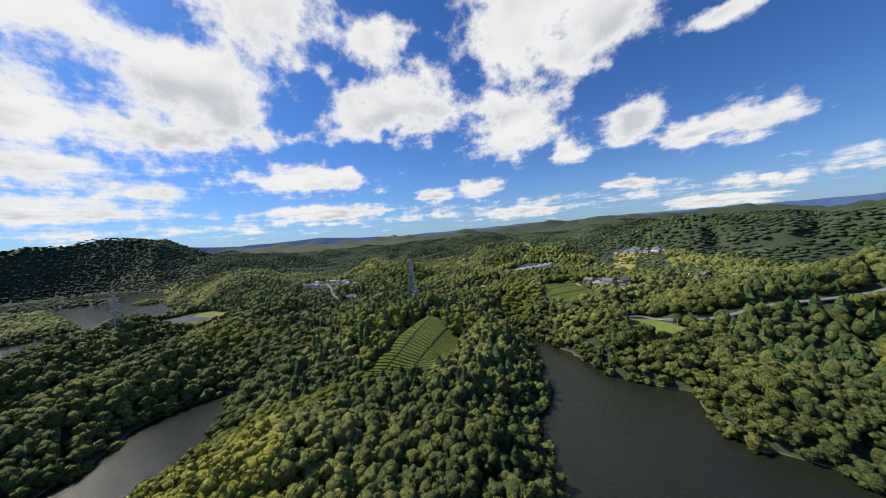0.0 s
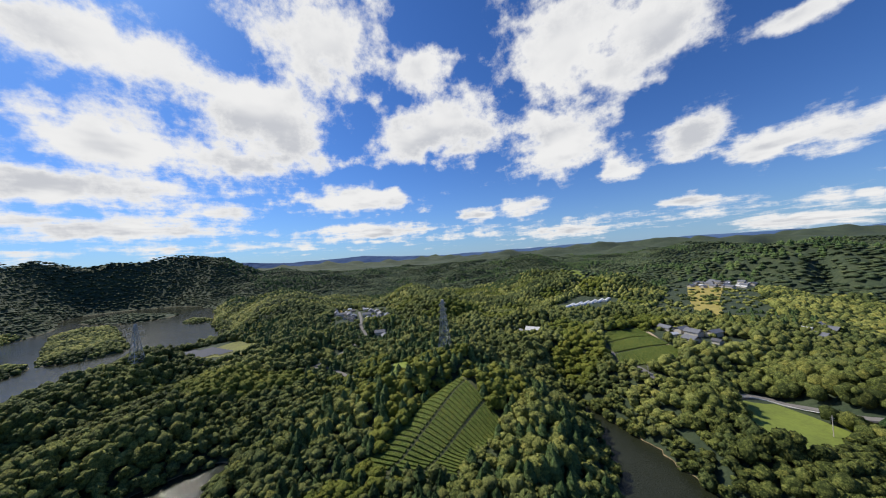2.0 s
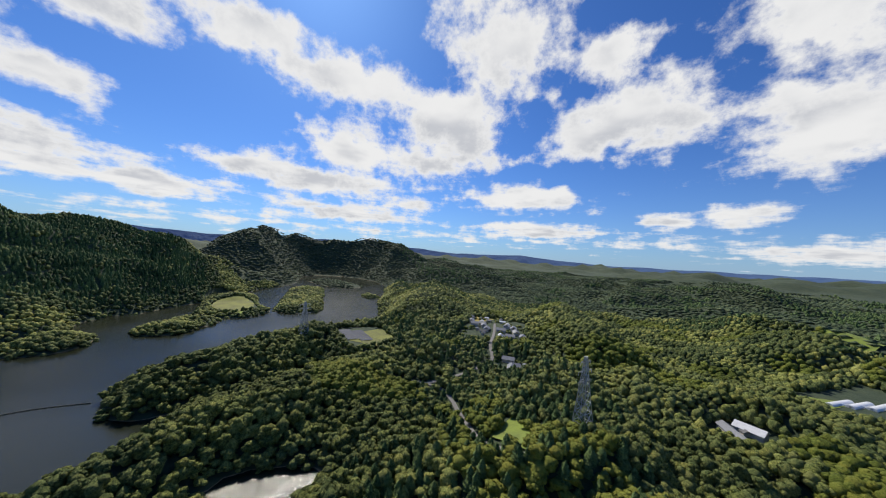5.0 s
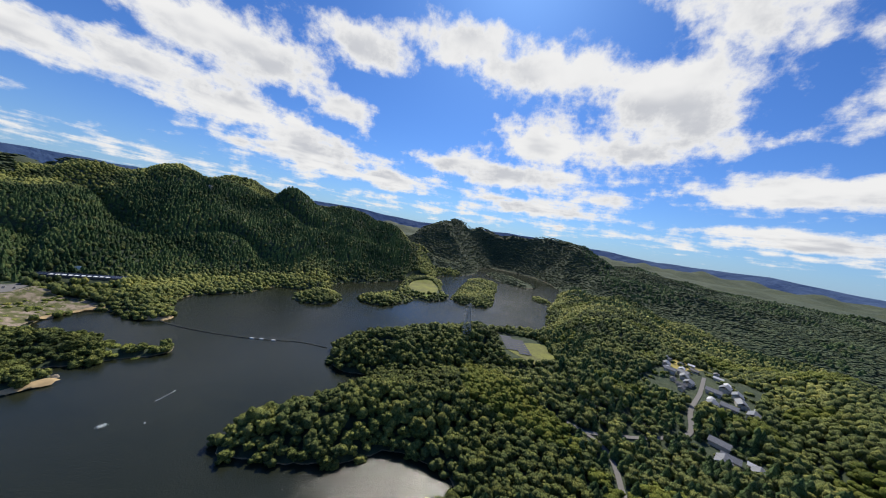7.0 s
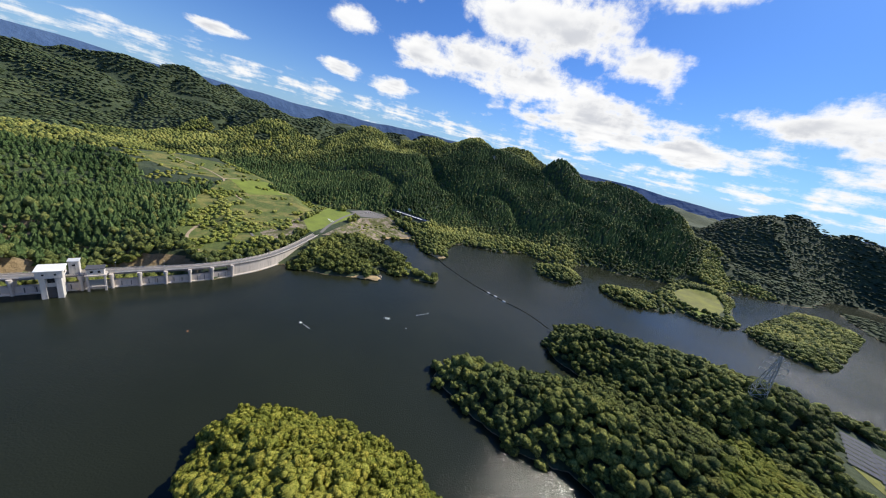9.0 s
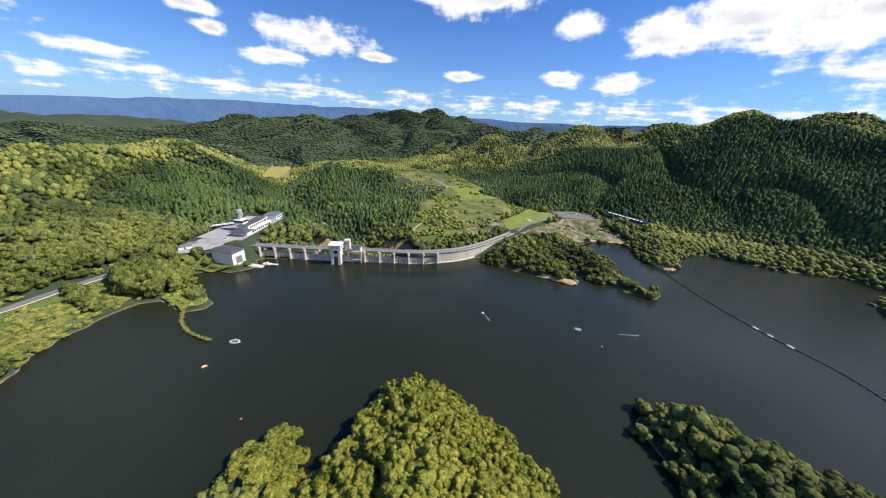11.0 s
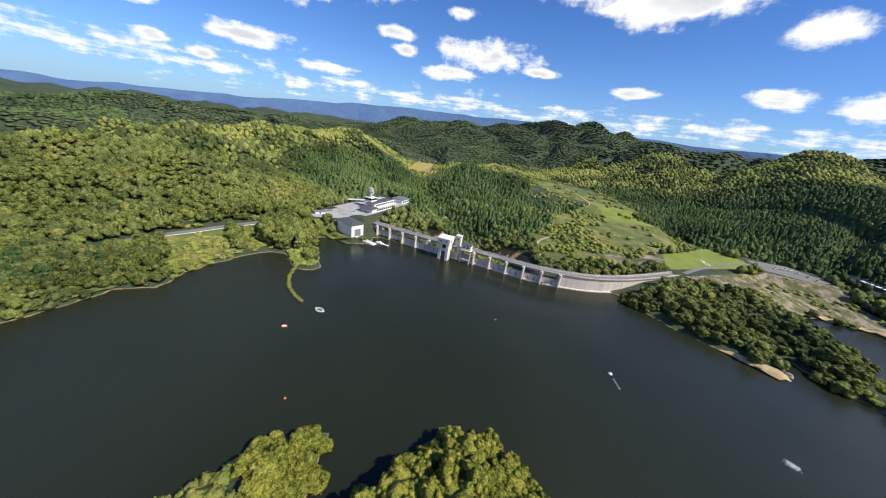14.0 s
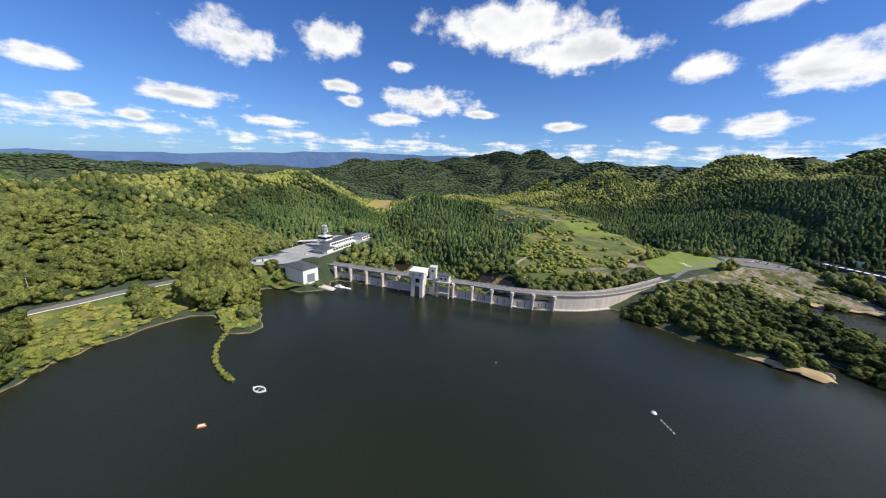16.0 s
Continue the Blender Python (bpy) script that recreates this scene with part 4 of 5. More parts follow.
part("wall", boxes((-2.6, 2.6, -2.6, 2.6, -3, 9.6), bevel=0.1), MAT["tower"], stair)
part("roof", boxes((-3, 3, -3, 3, 9.6, 10.2), bevel=0.1), MAT["pale_roof"], stair)
part("window", boxes((-0.8, 0.8, -2.72, -2.55, 6, 7.4)), MAT["dark"], stair)
gate = thing("gate_house", dam_frame(121, 2.0), "grey-roofed gate cabin on concrete legs above a steel gate", "gate house")
for gxx in (-5, 3.8):
    part("leg", boxes((gxx, gxx + 1.2, -3, -1.8, -8, 13), bevel=0.1), MAT["concrete"], gate)
part("platform", boxes((-5.6, 5.6, -4, 3, 12.6, 13.6), bevel=0.1), MAT["concrete"], gate)
part("sill_beam", boxes((-5, 5, -3.4, -2.6, 3.6, 4.4), bevel=0.1), MAT["concrete"], gate)
part("gate_leaf", boxes((-3.7, 3.7, -2.6, -2.2, 4.4, 9.5)), MAT["steel"], gate, "weathered steel gate leaf")
part("cabin", boxes((-4.4, 4.4, -3, 3.6, 13.6, 18.2), bevel=0.1), MAT["tower"], gate)
part("roof", boxes((-4.9, 4.9, -3.5, 4.1, 18.2, 18.7), bevel=0.1), MAT["roof"], gate)
for wx in (-2.6, 1.2):
    part("window", boxes((wx, wx + 1.4, -3.12, -2.95, 15.2, 16.8)), MAT["dark"], gate)


def street_lamp_parts():
    lamp = thing("street_lamp", Matrix(), "slim grey lamp post on the dam parapet", "street lamp", "lamps along the dam")
    part("pole", rod(bmesh.new(), (0, 0, 0), (0, 0, 7.2), 0.13, 0.08), MAT["steel"], lamp)
    part("arm", rod(bmesh.new(), (0, 0, 7.1), (0, 1.5, 7.5), 0.06), MAT["steel"], lamp)
    part("lamp_head", boxes((-0.2, 0.2, 1.3, 2.1, 7.42, 7.6), bevel=0.05), MAT["rail"], lamp)
    return lamp


lamp = street_lamp_parts()
lamp.matrix_world = dam_frame(20.5, 0.3, CREST + 0.9)
for k in range(1, 12):
    copy_thing(lamp, dam_frame(20.5 + k * 27.6 if k < 9 else 268.9 + (k - 9) * 26, 0.3, CREST + 0.55))

# ---- the dam office ----
house = thing("gatehouse", pose(-250, 231, 3, 0, 0, 8), "white windowless boathouse with a dark hipped roof by the slipway", "building")
part("wall", boxes((-12, 12, -7, 7, -4, 13), bevel=0.1), MAT["white"], house)
roof = part("roof", hip(24, 14, 2.0, 1.0), MAT["roof"], house)
roof.location = (0, 0, 13.3)
part("shutter_door", boxes((11.9, 12.15, -3.5, 3.5, 0.5, 8.5)), MAT["steel"], house, "grey roller shutter")
ramp = bmesh.new()
ramp_ends = [[ramp.verts.new((x + side * 1.4, y - side * 2.6, z)) for side, z in ((-1, -3.0), (-1, top), (1, top), (1, -3.0))] for x, y, top in ((-239, 231, 4.6), (-229, 237, 2.2), (-217, 244, -0.6))]
for r0, r1 in zip(ramp_ends, ramp_ends[1:]):
    for k in range(4):
        ramp.faces.new((r0[k], r0[(k + 1) % 4], r1[(k + 1) % 4], r1[k]))
ramp.faces.new(ramp_ends[0])
ramp.faces.new(ramp_ends[-1][::-1])
bmesh.ops.recalc_face_normals(ramp, faces=ramp.faces)
flat_thing("slipway", ramp, MAT["concrete"], "sloping concrete slipway down to the water", "slipway")

office = thing("dam_office", pose(-283, 285, 16, 0, 0, 110), "white two-storey dam office with grey roofs and a terrace", "building")
body = part("wall", boxes((-24, 22, -8, 8, -1, 4.2), (-16, 20, -4.6, 8, 4.2, 8.0), bevel=0.08), MAT["white"], office)
part("roof", boxes((-16.6, 20.6, -5.2, 8.6, 8.0, 8.5), bevel=0.1), MAT["roof"], office, "flat dark roof with white edge")
part("roof_edge", boxes((-16.9, 20.9, -5.6, -5.2, 7.7, 8.7), (-16.9, 20.9, 8.6, 9.0, 7.7, 8.7)), MAT["white"], office)
hipped = part("porch_roof", hip(15, 17, 2.2, 0.5), MAT["roof"], office, "low hipped slate roof")
hipped.location = (-20, 0, 4.6)
part("balcony", boxes((-14, 20, -8.8, -5.0, 4.2, 5.2)), MAT["white"], office)
for k in range(9):
    part("window", boxes((-13 + k * 3.7, -10.4 + k * 3.7, -4.75, -4.5, 5.4, 7.3)), MAT["dark"], office)
    part("window", boxes((-15 + k * 4.0, -12.2 + k * 4.0, -8.15, -7.9, 1.0, 3.0)), MAT["dark"], office)
annex = thing("office_annex", pose(-303, 330, 16, 0, 0, 110), "white single-storey annex with a flat grey roof", "building")
part("wall", boxes((-9, 9, -8, 8, -1, 4.4), bevel=0.08), MAT["white"], annex)
part("roof", boxes((-9.7, 9.7, -8.7, 8.7, 4.4, 5.0), bevel=0.1), MAT["tile"], annex)
for k in range(4):
    part("window", boxes((-7.5 + k * 4, -5 + k * 4, -8.15, -7.9, 1.2, 3.2)), MAT["dark"], annex)
mast = thing("radio_tower", pose(-289, 276, 24, 0, 0, 20), "white rooftop radio tower with round platforms and dish antennas", "tower")
part("base", boxes((-5, 5, -5, 5, 0, 5), bevel=0.15), MAT["white"], mast)
part("control_window", boxes((-5.1, 5.1, -5.12, 5.12, 2.2, 4.2)), MAT["dark"], mast, "dark band of control room glass")
part("column", rod(bmesh.new(), (0, 0, 5), (0, 0, 14), 1.4, 1.1, 12), MAT["rail"], mast)
for zz, rr in ((8.2, 2.6), (11.4, 3.2), (14, 2.8)):
    part("platform", rod(bmesh.new(), (0, 0, zz), (0, 0, zz + 0.5), rr, sides=16), MAT["rail"], mast)
    part("railing", rod(bmesh.new(), (0, 0, zz + 1.35), (0, 0, zz + 1.45), rr, sides=16), MAT["rail"], mast)
for a, zz in ((0.4, 9.8), (2.5, 12.8), (4.4, 15.4)):
    part("dish", rod(bmesh.new(), (math.cos(a) * 2.2, math.sin(a) * 2.2, zz), (math.cos(a) * 2.9, math.sin(a) * 2.9, zz), 0.5, 1.2, 12), MAT["white"], mast)
part("antenna", rods([((0, 0, 14), (0, 0, 19)), ((0.8, 0, 14), (0.8, 0, 17))], 0.08), MAT["steel"], mast)
port = thing("carport", pose(-318, 272, 16, 0, 0, 66), "long open carport with a pale roof", "carport")
part("roof", boxes((-17, 17, -3, 3, 2.7, 3.0), bevel=0.05), MAT["pale_roof"], port)
for k in range(7):
    for yy in (-2.6, 2.4):
        part("post", rod(bmesh.new(), (-16 + k * 5.33, yy, -0.5), (-16 + k * 5.33, yy, 2.7), 0.1), MAT["steel"], port)
hut = thing("guard_hut", pose(-288, 216, 14.5, 0, 0, 66), "small white hut with a shallow roof beside the road", "hut")
part("wall", boxes((-5, 5, -2.4, 2.4, -1, 3.0), bevel=0.05), MAT["white"], hut)
r = part("roof", gable(10, 4.8, 0.9, 0.5), MAT["tile"], hut)
r.location = (0, 0, 3.2)
part("door", boxes((-0.6, 0.5, -2.5, -2.35, 0, 2.1)), MAT["dark"], hut)
yard = boxes((-24, 23, -42, 42, -0.5, 0.12))
me = bpy.data.meshes.new("office_yard")
yard.to_mesh(me)
yard.free()
link("office_yard", me, MAT["yard"], label="pale grey yard round the dam office", category="pavement", kind="structure").matrix_world = pose(-297, 285, 16, 0, 0, 20)

# ---- roads ----
ROAD = [(-2.6, -0.8), (-2.6, 0.12), (2.6, 0.12), (2.6, -0.8)]
flat_thing("road", ribbon(WEST_ROAD, ROAD, None, 0.35), MAT["asphalt"], "grey two-lane asphalt road along the bank", "road", "structure")
flat_thing("road", ribbon(ARM_ROAD, ROAD, None, 0.4), MAT["asphalt"], "grey asphalt road curving past the narrow arm", "road", "structure")
NARROW = [(-1.9, -0.8), (-1.9, 0.12), (1.9, 0.12), (1.9, -0.8)]
flat_thing("road", ribbon(LANE, NARROW, None, 0.35), MAT["asphalt"], "narrow pale lane through the woods", "road", "structure")
flat_thing("road", ribbon(VILLAGE_LANE, NARROW, None, 0.35), MAT["asphalt"], "narrow lane leading up to the hamlet", "road", "structure")
flat_thing("road", ribbon([(-6, 455), (4, 500), (26, 560), (48, 592), (96, 612), (118, 640), (176, 592)], NARROW, None, 0.3), MAT["asphalt"], "grey lane from the dam to the car park", "road", "structure")
flat_thing("path", ribbon([(76, -306), (60, -290), (44, -268), (26, -252), (8, -243)], [(-1.6, -0.8), (-1.6, 0.1), (1.6, 0.1), (1.6, -0.8)], None, 0.4), MAT["earth"], "pale earth track round a field", "path", "structure")
for name_line in ([(-95, 465), (-82, 432), (-70, 416), (-56, 408), (-44, 402)], [(-144, 468), (-142, 421), (-131, 394), (-114, 373)], [(-130, 560), (-180, 640), (-140, 660), (-70, 640)], [(-180, 640), (-230, 700), (-300, 760)]):
    flat_thing("path", ribbon(name_line, [(-1.4, -0.8), (-1.4, 0.1), (1.4, 0.1), (1.4, -0.8)], None, 0.3), MAT["earth" if name_line[0][0] < -125 else "asphalt"], "narrow winding path across the meadow", "path", "structure")
flat_thing("guard_rail", ribbon([(x + 3.6, y) for x, y in WEST_ROAD[:-1]], [(-0.05, 0.5), (-0.05, 0.9), (0.05, 0.9), (0.05, 0.5)], None, 0.3), MAT["paint"], "white steel guard rail along the bank road", "guard rail")
flat_thing("guard_rail", ribbon([(10, -174.5), (-15, -189), (-33, -205.5), (-72, -195)], [(-0.05, 0.5), (-0.05, 0.9), (0.05, 0.9), (0.05, 0.5)], None, 0.4), MAT["paint"], "white steel guard rail along the curving road", "guard rail")

# ---- fields ----
field("field", [(-37, 487), (-17, 453), (38, 560), (30, 586), (-6, 600)], MAT["grass"], "bright mown lawn beside the dam", 0.3)
field("field", OPEN_GROUND, MAT["rough"], "rough yellow-green meadow below the dam", 0.15, 3.0)
field("field", [(-130, 600), (-75, 640), (-110, 680), (-180, 650)], MAT["grass"], "mown yellow-green meadow", 0.3, 3.0)
field("field", [(-150, 640), (-110, 690), (-240, 790), (-330, 800), (-370, 740), (-250, 640)], MAT["rough"], "wide rough meadow on filled ground", 0.2, 4.0)
field("field", [(-586, 560), (-628, 560), (-700, 640), (-770, 700), (-740, 770), (-690, 716), (-630, 640)], MAT["rice"], "yellow fields along the valley below the dam", 0.4, 4.0)
field("field", [(-283, 40), (-283, 110), (-290, 170), (-290, 195), (-266, 196), (-240, 190), (-252, 168), (-249, 140), (-234, 100), (-224, 70), (-214, 40)], MAT["rough"], "sunlit weedy grass on the sloping bank", 0.12)
field("field", [(-234, 165), (-206, 163), (-199, 170), (-202, 178), (-232, 184)], MAT["grass"], "bright grass on a low sandy tongue", 0.1, 1.5)
field("field", [(-279, 198), (-266, 222), (-250, 222), (-236, 228), (-232, 234), (-236, 222), (-246, 214), (-260, 206)], MAT["rough"], "weedy grass slope below the boathouse", 0.12, 1.5)
field("forecourt", [(-300, 204), (-280, 204), (-268, 224), (-266, 262), (-278, 268), (-300, 250)], MAT["yard"], "pale worn forecourt between road and boathouse", 0.2, 1.5)
field("car_park", [(30, 598), (66, 624), (100, 600), (84, 578), (50, 570)], MAT["asphalt"], "grey asphalt car park at the wood's edge", 0.25)
field("field", WET_MEADOW, MAT["meadow"], "bright wet meadow between lake inlets", 0.3, 4.0)
field("field", WET_PLOT, MAT["grass"], "small green plot on a lake spit", 0.3, 3.0)
field("field", ARM_FIELD, MAT["grass"], "overgrown green terrace below the road", 0.3)
field("field", LANE_FIELD, MAT["grass"], "small bright green paddock by a lane", 0.3)
field("field", HOUSE_FIELD, MAT["tea_soil"], "dark green hillside ground between tea hedges", 0.15)
field("field", [(340, 48), (400, 22), (440, 36), (400, 84), (360, 90)], MAT["meadow"], "weedy meadow beside the solar panels", 0.25)
field("field", [(480, -80), (548, -130), (530, -160), (470, -110)], MAT["rice"], "yellow rice plot beside the hamlet", 0.3)
field("field", [(60, -440), (30, -430), (60, -560), (95, -780), (138, -700), (100, -560)], MAT["rice"], "ripe yellow rice fields along the valley", 0.35, 4.0)
field("field", [(225, -350), (205, -400), (190, -330)], MAT["grass"], "bright green plot beside greenhouses", 0.35)
field("field", [(186, -530), (130, -525), (150, -640), (176, -620)], MAT["grass"], "green terraced plots on the valley side", 0.35, 4.0)
field("field", [(380, -640), (290, -510), (310, -640)], MAT["grass"], "bright green clearing high on the hillside", 0.6, 4.0)
field("bare_bank", BARE, MAT["bank"], "pale rocky bank with sparse weeds", 0.2, 3.0)
field("bare_bank", [(-76, 440), (-38, 511), (-22, 460), (-50, 408)], MAT["bank"], "brown stony slope with dry grass", 0.35, 2.0)

# stones over the bare bank
stone_v, stone_f = ICO[1]
sx, sy = rng.uniform(-4, 140, 1500), rng.uniform(446, 602, 1500)
ok = inside(sx, sy, BARE)
sx, sy = sx[ok], sy[ok]
size = rng.uniform(0.3, 1.2, len(sx))
v, f = planted([(lumpy(stone_v, k, 0.5, 1.2), stone_f) for k in range(4)], sx, sy, height(sx, sy) + 0.2, size * 0.8, size)
link("rocks", poly_mesh("rocks", v, f, False), MAT["stone"], label="scattered pale boulders on the bare bank", category="rocks", kind="stuff")


def hedge_rows(a_from, a_to, b_from, b_to, count, pieces, gaps, corners, label):
    """Clipped hedges in rows that follow the slope, between two sides of a field."""
    rows = []
    a_from, a_to, b_from, b_to = (Vector(p) for p in (a_from, a_to, b_from, b_to))
    for k in range(count):
        u0, u1 = k / count, (k + 0.66) / count
        a0, a1, b0, b1 = a_from.lerp(a_to, u0), a_from.lerp(a_to, u1), b_from.lerp(b_to, u0), b_from.lerp(b_to, u1)
        for j in range(pieces):
            if j in gaps:
                continue
            q = [a0.lerp(b0, j / pieces), a0.lerp(b0, (j + 1) / pieces), a1.lerp(b1, (j + 1) / pieces), a1.lerp(b1, j / pieces)]
            if inside(np.array([p.x for p in q]), np.array([p.y for p in q]), corners).all():
                rows.append([(p.x, p.y) for p in q])
    tops = np.array(rows)
    tz = np.maximum.reduce([height(tops[..., 0] + a, tops[..., 1] + b) for a in (-3, 0, 3) for b in (-3, 0, 3)])
    low = np.concatenate([tops, (tz - 0.2)[..., None]], -1)
    drawn_in = tops + (tops.mean(1, keepdims=True) - tops) * 0.06
    high = np.concatenate([drawn_in, (tz + 0.95 + 0.3 * grain(tops[..., 0], tops[..., 1], 2.3))[..., None]], -1)
    verts = np.concatenate([low, high], 1).reshape(-1, 3)
    base = (np.arange(len(rows)) * 8)[:, None, None]
    faces = (np.array([[4, 5, 6, 7], [0, 1, 5, 4], [1, 2, 6, 5], [2, 3, 7, 6], [3, 0, 4, 7]])[None] + base).reshape(-1, 4)
    link("tea_hedges", poly_mesh("tea_hedges", verts, faces, False), MAT["tea"], label=label, category="tea hedge", kind="stuff")


hedge_rows((88, 16), (112, -66), (47, -12), (52, -60), 25, 26, (8, 17), TEA_FIELD, "clipped tea hedges in long rows on a slope")
hedge_rows((92, -250), (78, -306), (40, -180), (14, -240), 24, 30, (10, 20), HOUSE_FIELD, "dark tea hedges on a terraced hillside")
field("field", TEA_FIELD, MAT["tea_soil"], "dark weedy ground between tea hedges", 0.12)
for corners in ([(34, 354), (52, 351), (66, 350), (71, 355), (64, 357), (48, 356)], [(156, 464), (154, 456), (168, 445), (182, 452), (176, 458)],
                [(73, 484), (90, 505), (124, 517), (138, 513), (140, 518), (122, 524), (84, 513)]):
    field("sand_bank", corners, MAT["sand"], "ochre sandy bank at the waterline", 0.04, 0.9)


# ---- pylons and wires ----
def pylon(x, y, base, top, turn, label):
    t = thing("pylon", pose(x, y, base, 0, 0, turn), label, "pylon", "power line pylons")
    h = top - base
    width = lambda z: 4.2 * (1 - z / h) ** 1.15 + 0.7
    corner = lambda k, z: (width(z) * (1, 1, -1, -1)[k], width(z) * (1, -1, -1, 1)[k], z)
    levels = [h * (1 - (1 - k / 9) ** 1.25) for k in range(9)] + [h * 0.985]
    for k in range(4):
        part("leg", rods([(corner(k, a), corner(k, b)) for a, b in zip(levels, levels[1:])], 0.26), MAT["steel"], t)
        part("bracing", rods([p for a, b in zip(levels, levels[1:]) for p in ((corner(k, a), corner((k + 1) % 4, b)), (corner((k + 1) % 4, a), corner(k, b)), (corner(k, b), corner((k + 1) % 4, b)))], 0.15, 4), MAT["steel"], t)
    for z in (0.66, 0.79, 0.91):
        reach = 6.8 if z < 0.9 else 5.2
        zz = h * z
        for s in (-1, 1):
            part("cross_arm", rods([((0, s * 0.8, zz), (0, s * reach, zz + 0.5)), ((0, s * 0.8, zz + 1.8), (0, s * reach, zz + 0.5)), ((0.8, s * 0.8, zz), (0, s * reach, zz + 0.5)), ((-0.8, s * 0.8, zz), (0, s * reach, zz + 0.5))], 0.14), MAT["steel"], t)
            part("insulator", rod(bmesh.new(), (0, s * reach, zz + 0.5), (0, s * reach, zz - 1.6), 0.16), MAT["rail"], t)
    return t


PYLONS = [(152, -91, 30, 80, 25), (330, 136, 24, 75.6, 40), (420, 900, 118, 172, 70)]
hooks = []
for x, y, b, top, turn in PYLONS:
    b = float(height([x], [y])[0]) - 0.5
    m = pose(x, y, b, 0, 0, turn)
    pylon(x, y, b, top, turn, "grey steel lattice pylon standing among the trees")
    hooks.append([m @ Vector((0, s * (6.8 if z < 0.9 else 5.2), (top - b) * z - 1.6)) for z in (0.66, 0.79, 0.91) for s in (-1, 1)])


def wire(a, b, sag):
    c = bpy.data.curves.new("power_line", "CURVE")
    c.dimensions, c.bevel_depth, c.bevel_resolution = "3D", 0.03, 0
    s = c.splines.new("POLY")
    s.points.add(18)
    for k in range(19):
        u = k / 18
        p = a.lerp(b, u) - Vector((0, 0, sag * 4 * u * (1 - u)))
        s.points[k].co = (*p, 1)
    ob = new("power_line", c)
    c.materials.append(MAT["rubber"])
    tagged(ob, "thin sagging power line between pylons", "power line", "power lines")


for i, j in ((0, 1),):
    for a, b in zip(hooks[i], hooks[j]):
        wire(a, b, 9.0)


# ---- houses ----
def house_at(x, y, turn, w, d, h, roof_mat, label, two=False):
    t = thing("house", at_ground(x, y, 0.1, turn), label, "house", "hamlet houses")
    part("wall", boxes((-w / 2, w / 2, -d / 2, d / 2, -1.5, h), bevel=0.05), MAT["wall"], t)
    r = part("roof", gable(w, d, d * 0.28, 0.7), roof_mat, t)
    r.location = (0, 0, h + 0.3)
    rim = boxes((-w * 0.36, -w * 0.12, -d / 2 - 0.06, -d / 2 + 0.05, 0.9, 2.2))
    part("window", rim, MAT["dark"], t)
    part("window", boxes((w * 0.12, w * 0.36, -d / 2 - 0.06, -d / 2 + 0.05, 0.9, 2.2)), MAT["dark"], t)
    part("door", boxes((-0.6, 0.6, -d / 2 - 0.07, -d / 2 + 0.05, 0, 2.0)), MAT["bark"], t)
    if two:
        lean = part("porch_roof", boxes((-w / 2 - 0.6, w / 2 + 0.6, -d / 2 - 1.6, -d / 2 + 0.1, 2.5, 2.75)), roof_mat, t)
    return t


hr = random.Random(5)
GREY, PALE = "farmhouse with grey tiled gable roof and plaster walls", "low outbuilding with a sheet-metal gable roof"
for cx, cy, count, sx, sy in ((440, -122, 26, 66, 34), (292, -100, 5, 18, 14), (30, -300, 7, 26, 16), (-44, -385, 8, 34, 18), (95, -740, 26, 46, 50), (172, -236, 3, 12, 18)):
    placed = []
    tries = 0
    while len(placed) < count and tries < 600:
        tries += 1
        x, y = cx + hr.uniform(-sx, sx), cy + hr.uniform(-sy, sy)
        if all((x - a) ** 2 + (y - b) ** 2 > 13 ** 2 for a, b in placed) and line_distance(np.array([x]), np.array([y]), VILLAGE_LANE)[0] > 8:
            placed.append((x, y))
    for x, y in placed:
        big = hr.random() < 0.6
        house_at(x, y, hr.choice((-25, -20, 65, 70, -15)) + hr.uniform(-6, 6), hr.uniform(10, 14) if big else hr.uniform(6, 10), hr.uniform(7, 9) if big else hr.uniform(4, 5.5), hr.uniform(3.2, 5.2) if big else 2.8,
                 MAT["tile"] if big else MAT["pale_roof" if hr.random() < 0.5 else "roof"], GREY if big else PALE, big)
shed = house_at(168, -206, 30, 14, 10, 5, MAT["teal"], "barn with a turquoise sheet-metal roof", True)
hall = house_at(178, -250, 20, 18, 11, 4, MAT["pale_roof"], "wide workshop with a pale flat-pitched roof")

for k in range(6):
    g = thing("greenhouse", at_ground(205 - k * 4, -380 - k * 16, 0.0, 100 + k), "long white plastic greenhouse tunnel", "greenhouse", "greenhouses in the valley")
    tube = bmesh.new()
    ring = [(-3.2 * math.cos(a), 2.6 * math.sin(a)) for a in np.linspace(0, math.pi, 9)]
    rows2 = [[tube.verts.new((a, y, z)) for y, z in ring] for a in (-17, -6, 6, 17)]
    for r0, r1 in zip(rows2, rows2[1:]):
        for j in range(8):
            tube.faces.new((r0[j], r0[j + 1], r1[j + 1], r1[j]))
    tube.faces.new(rows2[0])
    tube.faces.new(rows2[-1][::-1])
    part("film_cover", tube, MAT["film"], g)
    part("door", boxes((16.95, 17.1, -0.8, 0.8, 0, 2.0)), MAT["steel"], g)

